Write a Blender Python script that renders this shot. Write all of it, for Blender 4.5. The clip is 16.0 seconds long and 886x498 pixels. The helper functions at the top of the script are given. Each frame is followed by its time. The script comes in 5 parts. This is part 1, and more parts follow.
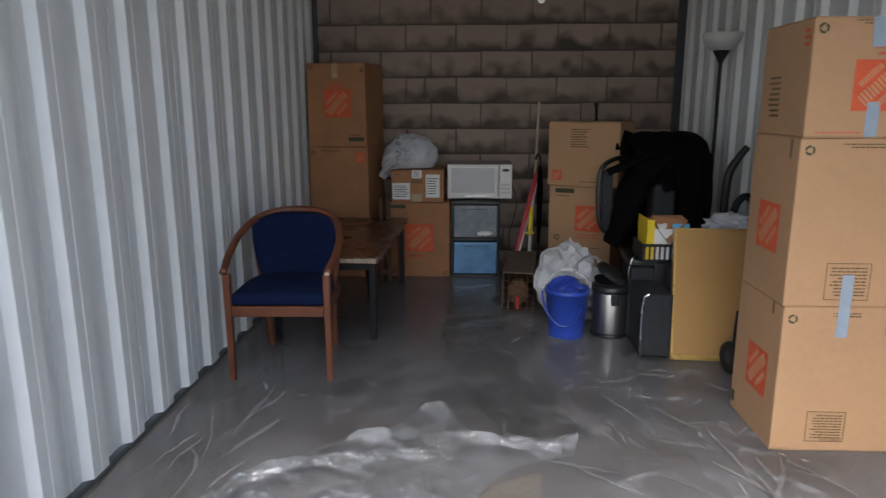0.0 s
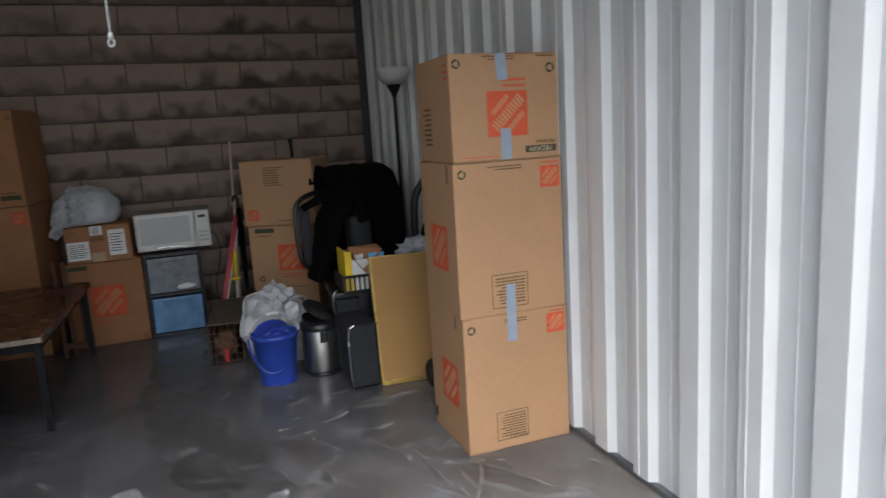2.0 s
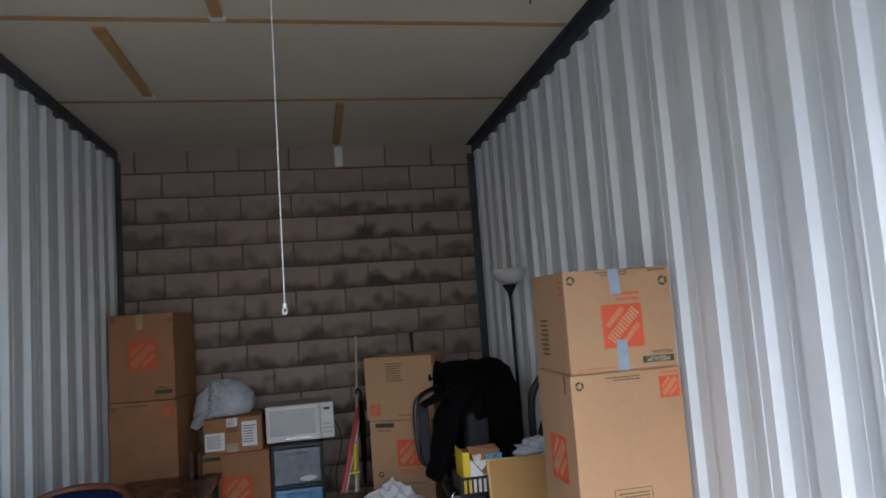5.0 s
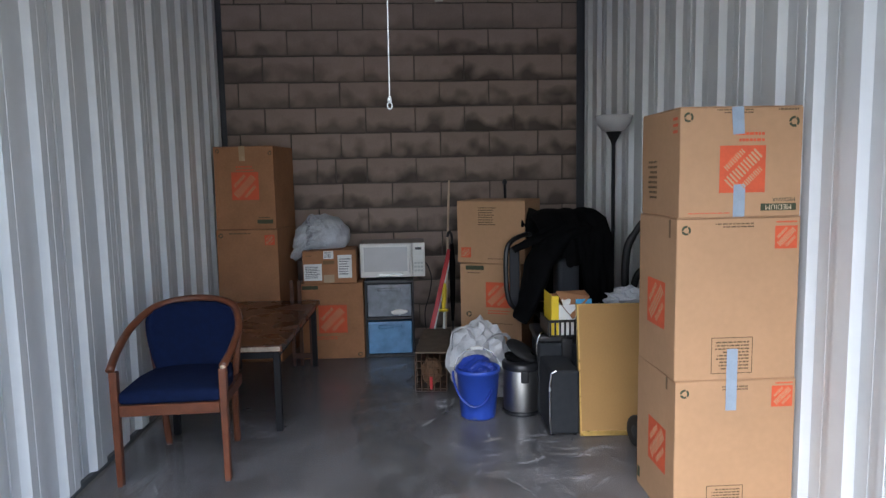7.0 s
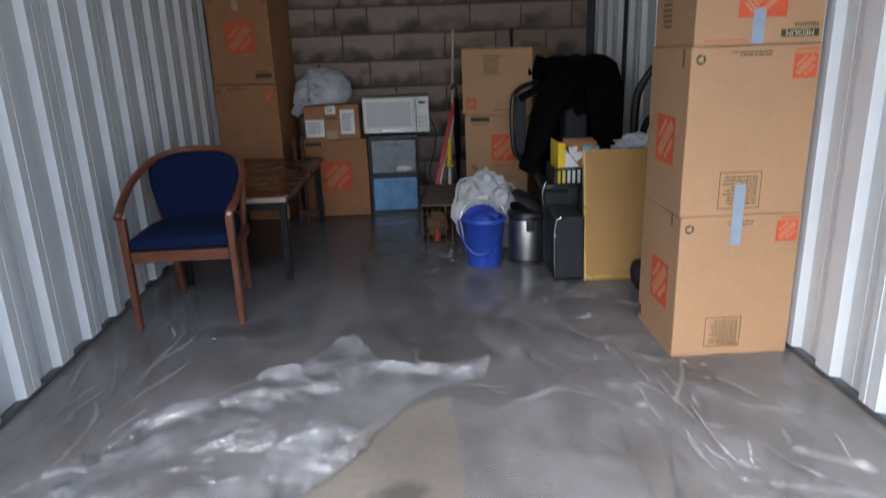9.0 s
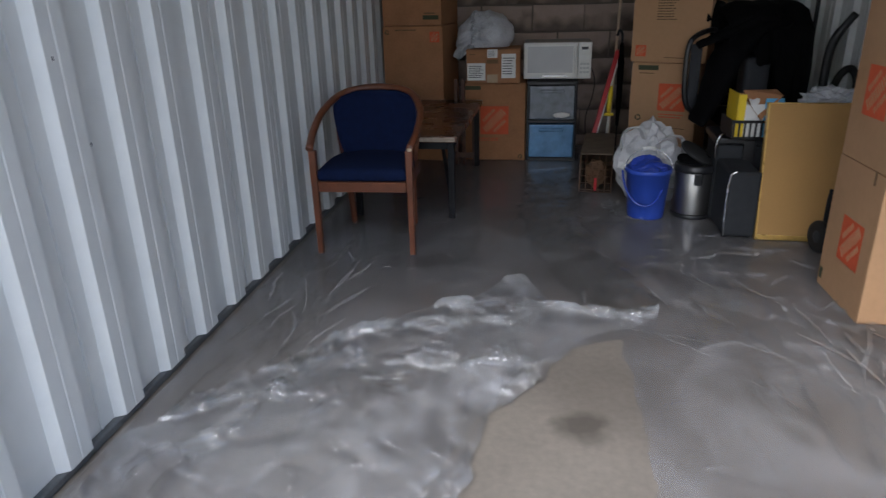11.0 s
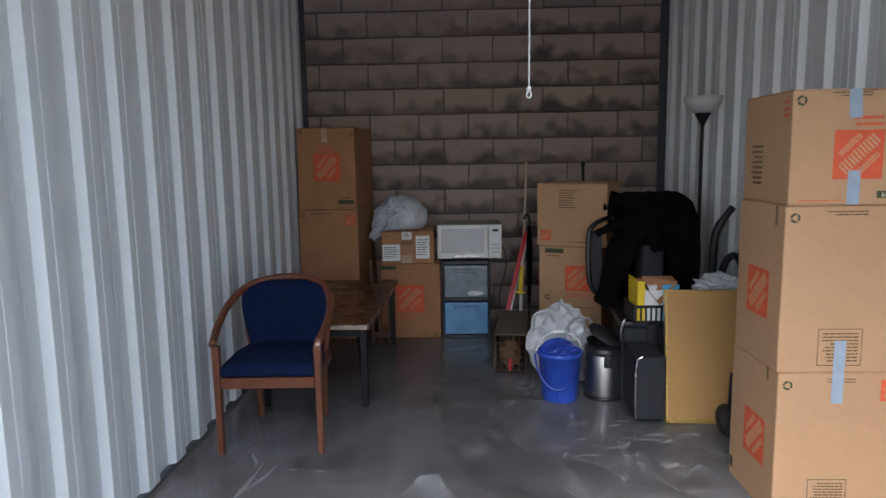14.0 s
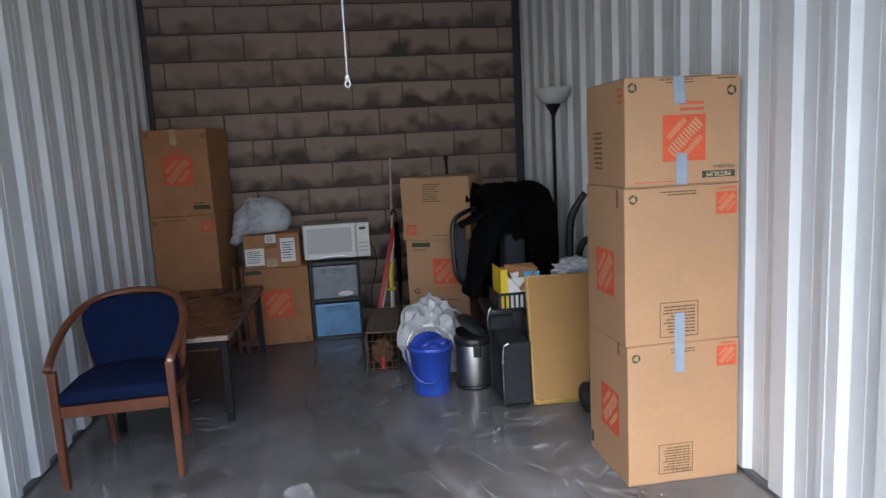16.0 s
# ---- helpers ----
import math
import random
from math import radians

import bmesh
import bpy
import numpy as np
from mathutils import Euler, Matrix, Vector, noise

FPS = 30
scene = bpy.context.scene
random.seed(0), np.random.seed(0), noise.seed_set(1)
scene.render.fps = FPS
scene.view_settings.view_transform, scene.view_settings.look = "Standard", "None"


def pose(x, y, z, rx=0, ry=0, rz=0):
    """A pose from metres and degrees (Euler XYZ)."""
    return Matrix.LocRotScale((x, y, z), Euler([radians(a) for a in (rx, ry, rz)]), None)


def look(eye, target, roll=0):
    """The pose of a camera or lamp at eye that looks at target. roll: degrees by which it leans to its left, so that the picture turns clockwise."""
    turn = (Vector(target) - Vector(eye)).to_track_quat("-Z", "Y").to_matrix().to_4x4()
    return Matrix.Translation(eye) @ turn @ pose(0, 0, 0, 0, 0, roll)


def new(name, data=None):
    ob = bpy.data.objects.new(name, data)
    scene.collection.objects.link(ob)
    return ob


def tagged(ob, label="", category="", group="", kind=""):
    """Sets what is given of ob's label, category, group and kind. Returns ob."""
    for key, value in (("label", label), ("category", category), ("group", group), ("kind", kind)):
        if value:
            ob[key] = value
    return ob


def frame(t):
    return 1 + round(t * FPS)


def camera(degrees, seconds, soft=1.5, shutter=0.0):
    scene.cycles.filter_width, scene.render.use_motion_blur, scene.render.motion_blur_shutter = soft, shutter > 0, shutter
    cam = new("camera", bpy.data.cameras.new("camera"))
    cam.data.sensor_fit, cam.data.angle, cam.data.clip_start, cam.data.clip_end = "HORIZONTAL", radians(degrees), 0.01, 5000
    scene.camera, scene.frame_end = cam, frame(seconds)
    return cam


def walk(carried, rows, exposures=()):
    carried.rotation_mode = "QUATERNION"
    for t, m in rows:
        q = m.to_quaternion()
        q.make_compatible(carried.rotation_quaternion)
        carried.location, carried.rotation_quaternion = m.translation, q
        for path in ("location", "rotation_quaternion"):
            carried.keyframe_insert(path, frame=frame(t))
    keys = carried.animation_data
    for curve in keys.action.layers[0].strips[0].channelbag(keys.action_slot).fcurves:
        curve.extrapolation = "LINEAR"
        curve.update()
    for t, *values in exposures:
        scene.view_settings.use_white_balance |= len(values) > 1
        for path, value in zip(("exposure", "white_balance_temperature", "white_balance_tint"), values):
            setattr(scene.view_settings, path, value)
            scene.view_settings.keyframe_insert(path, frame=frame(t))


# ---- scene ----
cam = camera(67.3, 16.0, soft=1.3, shutter=0.4)
PATH = [
    (0, (-0.459, -1.31, 1.313), (-0.56, 0.643, 0.892), -0.1),
    (0.5, (-0.422, -1.289, 1.316), (-0.372, 0.671, 0.921), -1.5),
    (1, (-0.362, -1.268, 1.322), (-0.122, 0.682, 0.944), -2.1),
    (1.5, (-0.297, -1.25, 1.329), (0.174, 0.659, 0.963), -2.8),
    (2, (-0.232, -1.255, 1.332), (0.433, 0.599, 0.98), -3.5),
    (2.5, (-0.188, -1.267, 1.359), (0.597, 0.562, 1.157), -3.9),
    (3, (-0.179, -1.349, 1.413), (0.632, 0.479, 1.431), -5.3),
    (3.5, (-0.185, -1.366, 1.451), (0.567, 0.482, 1.595), -5.7),
    (4, (-0.206, -1.371, 1.474), (0.42, 0.511, 1.732), -5.9),
    (4.2, (-0.23, -1.381, 1.509), (0.351, 0.514, 1.782), -5.7),
    (6.3, (-0.3, -1.282, 1.409), (-0.157, 0.709, 1.29), -1.8),
    (6.5, (-0.305, -1.26, 1.401), (-0.173, 0.73, 1.248), -1.5),
    (7, (-0.311, -1.279, 1.371), (-0.209, 0.707, 1.156), -1.1),
    (7.5, (-0.307, -1.279, 1.342), (-0.226, 0.698, 1.051), -1.5),
    (8, (-0.302, -1.279, 1.312), (-0.238, 0.682, 0.921), -1.4),
    (8.5, (-0.301, -1.274, 1.285), (-0.243, 0.662, 0.786), -2.5),
    (9, (-0.31, -1.274, 1.24), (-0.239, 0.636, 0.652), -2.0),
    (9.2, (-0.302, -1.275, 1.226), (-0.241, 0.607, 0.553), -2.5),
    (11.3, (-0.589, -1.381, 1.24), (-0.914, 0.457, 0.52), -1.0),
    (11.5, (-0.609, -1.375, 1.251), (-0.958, 0.486, 0.607), -0.7),
    (12, (-0.608, -1.394, 1.303), (-1.028, 0.498, 0.808), -1.7),
    (12.5, (-0.56, -1.385, 1.338), (-0.947, 0.539, 0.954), -1.2),
    (13, (-0.543, -1.352, 1.362), (-0.825, 0.595, 1.002), -0.1),
    (13.5, (-0.5, -1.315, 1.381), (-0.678, 0.645, 1.023), -1.2),
    (14, (-0.465, -1.294, 1.392), (-0.535, 0.686, 1.119), -0.9),
    (14.5, (-0.441, -1.276, 1.393), (-0.417, 0.707, 1.128), -1.4),
    (15, (-0.414, -1.275, 1.387), (-0.305, 0.702, 1.107), -1.8),
    (15.5, (-0.387, -1.264, 1.383), (-0.19, 0.705, 1.094), -2.3),
    (16, (-0.364, -1.253, 1.378), (-0.08, 0.705, 1.086), -3.0),
]
STOPS = [(0, 1.18, 6250), (1, 1.40, 6100), (1.5, 1.30, 6050), (2, 1.00, 6250), (2.5, 0.68, 6100), (3, 0.30, 6150), (3.5, 0.33, 6150), (4, 0.66, 6050), (6.3, 1.65, 5800),
         (7, 1.65, 5850), (8, 1.61, 5900), (9, 1.34, 5900), (9.3, 1.32, 5900), (11.2, 0.85, 6100), (12, 0.80, 6150), (12.5, 0.90, 6200), (13, 0.95, 6550), (13.5, 1.17, 6350), (14, 1.40, 5950), (15, 1.55, 5900), (16, 1.60, 5900)]
EXPOSURES = [(t, stops, kelvin, 8) for t, stops, kelvin in STOPS]
walk(cam, [(t, look(eye, target, roll)) for t, eye, target, roll in PATH], EXPOSURES)

# ---- world and daylight ----
world = bpy.data.worlds.new("overcast_sky")
scene.world = world
world.use_nodes = True
wn = world.node_tree.nodes
sky = wn.new("ShaderNodeTexSky")
sky.sky_type = "NISHITA"
sky.sun_disc = False
sky.sun_elevation, sky.sun_rotation = radians(52), radians(193)
sky.air_density, sky.dust_density = 1.0, 3.0
wn["Background"].inputs["Strength"].default_value = 0.15
world.node_tree.links.new(sky.outputs[0], wn["Background"].inputs["Color"])
sun = new("sun", bpy.data.lights.new("sun", "SUN"))
sun.data.energy, sun.data.angle, sun.data.color = 1.5, radians(50), (0.97, 0.98, 1.0)
sun.matrix_world = look((-2.3, -10, 13), (0, 0, 0))


# ---- materials ----
def material(name, colour, rough=0.6, metal=0.0, vary=0.15, scale=8.0, bump=0.1, fine=120.0, spec=0.5, per_object=0.0):
    """A surface with two scales of variation in tone and a fine relief."""
    m = bpy.data.materials.new(name)
    m.use_nodes = True
    n, l = m.node_tree.nodes, m.node_tree.links
    b = n["Principled BSDF"]
    b.inputs["Metallic"].default_value = metal
    b.inputs["Specular IOR Level"].default_value = spec
    tc = n.new("ShaderNodeTexCoord")
    big, small = n.new("ShaderNodeTexNoise"), n.new("ShaderNodeTexNoise")
    for t, sc in ((big, scale), (small, fine)):
        t.inputs["Scale"].default_value = sc
        t.inputs["Detail"].default_value = 5
        l.new(tc.outputs["Object"], t.inputs["Vector"])
    mixn = n.new("ShaderNodeMath")
    mixn.operation = "MULTIPLY_ADD"
    mixn.inputs[1].default_value = 0.65
    l.new(big.outputs["Fac"], mixn.inputs[0])
    half = n.new("ShaderNodeMath")
    half.operation = "MULTIPLY"
    half.inputs[1].default_value = 0.35
    l.new(small.outputs["Fac"], half.inputs[0])
    l.new(half.outputs[0], mixn.inputs[2])
    tone = mixn.outputs[0]
    if per_object:
        info = n.new("ShaderNodeObjectInfo")
        add = n.new("ShaderNodeMath")
        add.operation = "MULTIPLY_ADD"
        add.inputs[1].default_value = per_object
        l.new(info.outputs["Random"], add.inputs[0])
        l.new(tone, add.inputs[2])
        tone = add.outputs[0]
    ramp = n.new("ShaderNodeValToRGB")
    e = ramp.color_ramp.elements
    e[0].position, e[1].position = 0.3, 0.7 + per_object
    e[0].color = (*[c * (1 - vary) for c in colour], 1)
    e[1].color = (*[min(1, c * (1 + vary)) for c in colour], 1)
    l.new(tone, ramp.inputs["Fac"])
    l.new(ramp.outputs["Color"], b.inputs["Base Color"])
    rr = n.new("ShaderNodeMapRange")
    rr.inputs["To Min"].default_value, rr.inputs["To Max"].default_value = max(0.03, rough - 0.1), min(1, rough + 0.1)
    l.new(big.outputs["Fac"], rr.inputs["Value"])
    l.new(rr.outputs[0], b.inputs["Roughness"])
    if bump:
        bp = n.new("ShaderNodeBump")
        bp.inputs["Strength"].default_value = bump
        bp.inputs["Distance"].default_value = 0.004
        l.new(mixn.outputs[0], bp.inputs["Height"])
        l.new(bp.outputs[0], b.inputs["Normal"])
    return m


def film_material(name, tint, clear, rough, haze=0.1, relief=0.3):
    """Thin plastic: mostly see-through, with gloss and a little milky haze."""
    m = bpy.data.materials.new(name)
    m.use_nodes = True
    n, l = m.node_tree.nodes, m.node_tree.links
    n.remove(n["Principled BSDF"])
    out = n["Material Output"]
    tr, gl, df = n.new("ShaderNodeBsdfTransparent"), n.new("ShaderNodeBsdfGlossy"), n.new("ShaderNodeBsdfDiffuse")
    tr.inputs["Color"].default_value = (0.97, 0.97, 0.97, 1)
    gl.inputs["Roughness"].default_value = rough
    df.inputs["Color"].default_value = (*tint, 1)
    a, b2 = n.new("ShaderNodeMixShader"), n.new("ShaderNodeMixShader")
    tc, nz, mr = n.new("ShaderNodeTexCoord"), n.new("ShaderNodeTexNoise"), n.new("ShaderNodeMapRange")
    nz.inputs["Scale"].default_value = 3.5
    nz.inputs["Detail"].default_value = 6
    l.new(tc.outputs["Object"], nz.inputs["Vector"])
    l.new(nz.outputs["Fac"], mr.inputs["Value"])
    mr.inputs["From Min"].default_value, mr.inputs["From Max"].default_value = 0.35, 0.7
    mr.inputs["To Min"].default_value, mr.inputs["To Max"].default_value = haze * 0.6, haze * 1.45
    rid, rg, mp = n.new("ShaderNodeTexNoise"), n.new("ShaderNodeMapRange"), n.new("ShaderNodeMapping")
    mp.inputs["Scale"].default_value = (1.0, 0.45, 1.0)    # stretched streaks: the sheen of wrinkles painted into the haze
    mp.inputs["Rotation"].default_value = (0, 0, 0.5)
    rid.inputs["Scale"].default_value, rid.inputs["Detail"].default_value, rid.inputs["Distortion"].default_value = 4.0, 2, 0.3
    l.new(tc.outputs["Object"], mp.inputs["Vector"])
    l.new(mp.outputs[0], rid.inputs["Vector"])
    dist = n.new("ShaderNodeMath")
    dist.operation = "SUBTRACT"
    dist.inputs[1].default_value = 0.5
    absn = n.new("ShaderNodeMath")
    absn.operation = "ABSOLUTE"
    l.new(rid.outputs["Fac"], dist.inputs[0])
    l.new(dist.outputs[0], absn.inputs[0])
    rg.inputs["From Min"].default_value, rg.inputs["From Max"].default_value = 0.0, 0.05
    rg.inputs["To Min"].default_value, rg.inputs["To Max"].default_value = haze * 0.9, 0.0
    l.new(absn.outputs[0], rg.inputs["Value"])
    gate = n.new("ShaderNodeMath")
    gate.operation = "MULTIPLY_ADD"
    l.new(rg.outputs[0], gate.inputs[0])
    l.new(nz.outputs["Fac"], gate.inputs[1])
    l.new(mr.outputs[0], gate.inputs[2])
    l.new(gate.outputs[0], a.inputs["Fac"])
    l.new(tr.outputs[0], a.inputs[1])
    l.new(df.outputs[0], a.inputs[2])
    fr = n.new("ShaderNodeFresnel")
    fr.inputs["IOR"].default_value = clear
    l.new(fr.outputs[0], b2.inputs["Fac"])
    l.new(a.outputs[0], b2.inputs[1])
    l.new(gl.outputs[0], b2.inputs[2])
    l.new(b2.outputs[0], out.inputs["Surface"])
    wob, vor, bp = n.new("ShaderNodeTexNoise"), n.new("ShaderNodeTexVoronoi"), n.new("ShaderNodeBump")
    wob.inputs["Scale"].default_value, wob.inputs["Detail"].default_value = 4.0, 4
    vor.inputs["Scale"].default_value = 11.0
    l.new(tc.outputs["Object"], wob.inputs["Vector"])
    mixv = n.new("ShaderNodeMix")
    mixv.data_type = "RGBA"
    mixv.inputs["Factor"].default_value = 0.35
    l.new(tc.outputs["Object"], mixv.inputs["A"])
    l.new(wob.outputs["Color"], mixv.inputs["B"])
    l.new(mixv.outputs["Result"], vor.inputs["Vector"])
    bp.inputs["Strength"].default_value, bp.inputs["Distance"].default_value = relief, 0.02
    l.new(vor.outputs["Distance"], bp.inputs["Height"])
    l.new(bp.outputs[0], gl.inputs["Normal"])
    return m


def block_material():
    """Grey concrete block, with dark damp stains that creep up from the bed joint in uneven mounds."""
    m = material("concrete_block", (0.35, 0.27, 0.228), 0.9, vary=0.22, scale=6, bump=0.7, fine=70, spec=0.2, per_object=0.25)
    n, l = m.node_tree.nodes, m.node_tree.links
    b = n["Principled BSDF"]
    base = b.inputs["Base Color"].links[0].from_socket
    geo, sep = n.new("ShaderNodeNewGeometry"), n.new("ShaderNodeSeparateXYZ")
    l.new(geo.outputs["Position"], sep.inputs[0])
    rel = n.new("ShaderNodeMath")          # height within the course, 0 at the bed joint
    rel.operation = "MULTIPLY_ADD"
    rel.inputs[1].default_value, rel.inputs[2].default_value = 1 / 0.2062, -2.1585 / 0.2062 + 20
    l.new(sep.outputs["Z"], rel.inputs[0])
    fract = n.new("ShaderNodeMath")
    fract.operation = "FRACT"
    l.new(rel.outputs[0], fract.inputs[0])
    nz, nz2 = n.new("ShaderNodeTexNoise"), n.new("ShaderNodeTexNoise")
    nz.inputs["Scale"].default_value, nz.inputs["Detail"].default_value = 6.0, 1.5
    nz2.inputs["Scale"].default_value, nz2.inputs["Detail"].default_value = 1.1, 2
    for q in (nz, nz2):
        l.new(geo.outputs["Position"], q.inputs["Vector"])
    h = n.new("ShaderNodeMapRange")        # how high the stain climbs
    h.inputs["From Min"].default_value, h.inputs["From Max"].default_value = 0.37, 0.66
    h.inputs["To Min"].default_value, h.inputs["To Max"].default_value = 0.1, 0.62
    l.new(nz.outputs["Fac"], h.inputs["Value"])
    d = n.new("ShaderNodeMath")
    d.operation = "SUBTRACT"
    l.new(h.outputs[0], d.inputs[0])
    l.new(fract.outputs[0], d.inputs[1])
    edge = n.new("ShaderNodeMapRange")
    edge.inputs["From Min"].default_value, edge.inputs["From Max"].default_value = -0.3, 0.24
    l.new(d.outputs[0], edge.inputs["Value"])
    big = n.new("ShaderNodeMapRange")
    big.inputs["From Min"].default_value, big.inputs["From Max"].default_value = 0.38, 0.62
    big.inputs["To Min"].default_value, big.inputs["To Max"].default_value = 0.55, 0.95
    l.new(nz2.outputs["Fac"], big.inputs["Value"])
    dry = n.new("ShaderNodeMapRange")      # the top two courses stayed dry
    dry.inputs["From Min"].default_value, dry.inputs["From Max"].default_value = 2.45, 2.7
    dry.inputs["To Min"].default_value, dry.inputs["To Max"].default_value = 1.0, 0.12
    l.new(sep.outputs["Z"], dry.inputs["Value"])
    wet = n.new("ShaderNodeMath")
    wet.operation = "MULTIPLY"
    l.new(big.outputs[0], wet.inputs[0])
    l.new(dry.outputs[0], wet.inputs[1])
    f = n.new("ShaderNodeMath")
    f.operation = "MULTIPLY"
    l.new(edge.outputs[0], f.inputs[0])
    l.new(wet.outputs[0], f.inputs[1])
    mix = n.new("ShaderNodeMix")
    mix.data_type = "RGBA"
    mix.inputs["B"].default_value = (0.07, 0.058, 0.05, 1)
    l.new(f.outputs[0], mix.inputs["Factor"])
    l.new(base, mix.inputs["A"])
    l.new(mix.outputs["Result"], b.inputs["Base Color"])
    return m


CARD = material("cardboard", (0.455, 0.27, 0.147), 0.85, vary=0.08, scale=3, bump=0.06, fine=40, spec=0.25)
CARD_OLD = material("worn_cardboard", (0.37, 0.18, 0.088), 0.85, vary=0.16, scale=7, bump=0.2, fine=60, spec=0.25)
CARD_DARK = material("brown_tape_and_hole_shade", (0.2, 0.12, 0.06), 0.9, vary=0.2)
ORANGE = material("orange_print", (0.62, 0.1, 0.035), 0.75, vary=0.12, scale=14, bump=0)
GREEN_INK = material("green_print", (0.055, 0.062, 0.03), 0.8, vary=0.1, bump=0)
DARK_INK = material("brown_ink", (0.125, 0.08, 0.036), 0.8, vary=0.15, bump=0)
PALE_INK = material("unprinted_card", (0.5, 0.31, 0.17), 0.8, vary=0.08, bump=0)
TAPE = material("grey_duct_tape", (0.3, 0.36, 0.43), 0.35, vary=0.12, scale=20, bump=0.3)
CLEAR_TAPE = material("packing_tape", (0.46, 0.33, 0.2), 0.25, vary=0.1, bump=0.1)
PAPER = material("white_paper", (0.78, 0.77, 0.74), 0.7, vary=0.05, bump=0.05)
BLOCK = block_material()
MORTAR = material("dark_mortar", (0.125, 0.105, 0.09), 0.95, vary=0.3, scale=10, bump=0.6)
STEEL = material("painted_steel_sheet", (0.7, 0.715, 0.715), 0.4, vary=0.06, scale=2.5, bump=0.05, fine=14)
STEEL_DARK = material("dark_steel_and_seam_shade", (0.055, 0.06, 0.07), 0.5, metal=0.3, vary=0.25, bump=0.1)
TRACK = material("galvanised_floor_track", (0.16, 0.17, 0.18), 0.55, metal=0.4, vary=0.25, bump=0.1)
CONCRETE = material("floor_concrete", (0.195, 0.172, 0.148), 0.65, vary=0.24, scale=2.2, bump=0.15, fine=40)


def stain_slab(m):
    """A round oil stain with a soft rim, and older damp marks."""
    n, l = m.node_tree.nodes, m.node_tree.links
    b = n["Principled BSDF"]
    base = b.inputs["Base Color"].links[0].from_socket
    tc, nz, add = n.new("ShaderNodeTexCoord"), n.new("ShaderNodeTexNoise"), n.new("ShaderNodeVectorMath")
    nz.inputs["Scale"].default_value = 9.0
    l.new(tc.outputs["Object"], nz.inputs["Vector"])
    add.operation = "MULTIPLY_ADD"
    add.inputs[1].default_value = (0.12, 0.12, 0.0)
    l.new(nz.outputs["Color"], add.inputs[0])
    l.new(tc.outputs["Object"], add.inputs[2])
    last = base
    for (x, y), r, tone in (((-0.33, 0.41), 0.085, 0.3), ((0.02, 1.62), 0.07, 0.5), ((-0.22, 0.6), 0.2, 0.75), ((0.12, 0.98), 0.05, 0.6)):
        far = n.new("ShaderNodeVectorMath")
        far.operation = "DISTANCE"
        far.inputs[1].default_value = (x, y, 0)
        l.new(add.outputs[0], far.inputs[0])
        rg, mix = n.new("ShaderNodeMapRange"), n.new("ShaderNodeMix")
        rg.inputs["From Min"].default_value, rg.inputs["From Max"].default_value = r * 0.5, r * 1.2
        rg.inputs["To Min"].default_value, rg.inputs["To Max"].default_value = 1 - tone, 0.0
        l.new(far.outputs["Value"], rg.inputs["Value"])
        mix.data_type = "RGBA"
        mix.inputs["B"].default_value = (0.05, 0.043, 0.036, 1)
        l.new(rg.outputs[0], mix.inputs["Factor"])
        l.new(last, mix.inputs["A"])
        last = mix.outputs["Result"]
    l.new(last, b.inputs["Base Color"])


stain_slab(CONCRETE)
BOUNCE_GROUND = material("pale_bounce_ground", (0.36, 0.35, 0.335), 0.9, vary=0.3, scale=3, bump=0.5)
PLASTER = material("unseen_front_and_roof", (0.45, 0.42, 0.38), 0.9, vary=0.15, scale=4, bump=0.4)
CEIL = material("ceiling_board", (0.6, 0.54, 0.42), 0.45, vary=0.08, scale=1.5, bump=0.05)
BATTEN = material("pine_batten", (0.42, 0.24, 0.09), 0.6, vary=0.2, scale=12)
BROWN_WOOD = material("dark_brown_wood", (0.075, 0.027, 0.014), 0.4, vary=0.3, scale=9, bump=0.1)
CHAIR_WOOD = material("oak_stained_wood", (0.135, 0.044, 0.02), 0.35, vary=0.3, scale=14, bump=0.12)
CHIP = material("chipped_bare_wood", (0.62, 0.47, 0.33), 0.8, vary=0.2)
WORN = material("worn_veneer_edge", (0.36, 0.29, 0.22), 0.7, vary=0.4, scale=40)
TABLE_WOOD = material("walnut_veneer", (0.1, 0.038, 0.018), 0.28, vary=0.14, scale=6, bump=0.05)
NAVY = material("navy_upholstery", (0.0055, 0.0115, 0.043), 0.95, vary=0.25, scale=30, bump=0.5, fine=300, spec=0.15)
BLACK_METAL = material("black_painted_metal", (0.012, 0.012, 0.014), 0.55, vary=0.2, spec=0.25)
BLACK_PLASTIC = material("black_plastic", (0.015, 0.015, 0.017), 0.35, vary=0.2)
BLACK_CLOTH = material("black_cloth", (0.004, 0.004, 0.0045), 1.0, vary=0.3, scale=20, bump=0.5, fine=200, spec=0.08)
GREY_CLOTH = material("charcoal_luggage_cloth", (0.03, 0.032, 0.036), 0.8, vary=0.2, scale=20, bump=0.4, fine=200, spec=0.2)
MID_GREY = material("grey_luggage_cloth", (0.035, 0.038, 0.044), 0.8, vary=0.2, bump=0.3)
WHITE_PLASTIC = material("white_plastic", (0.74, 0.73, 0.69), 0.35, vary=0.05, bump=0.03)
GREY_CASING = material("grey_brown_painted_steel", (0.36, 0.33, 0.29), 0.6, vary=0.2, scale=9, bump=0.05)
OVEN_WINDOW = material("oven_window_glass", (0.5, 0.5, 0.5), 0.16, vary=0.06, bump=0.03)
DISPLAY = material("dark_display", (0.02, 0.02, 0.02), 0.2, vary=0.1, bump=0)
KEYPAD = material("keypad_print", (0.5, 0.5, 0.48), 0.5, vary=0.1, bump=0)
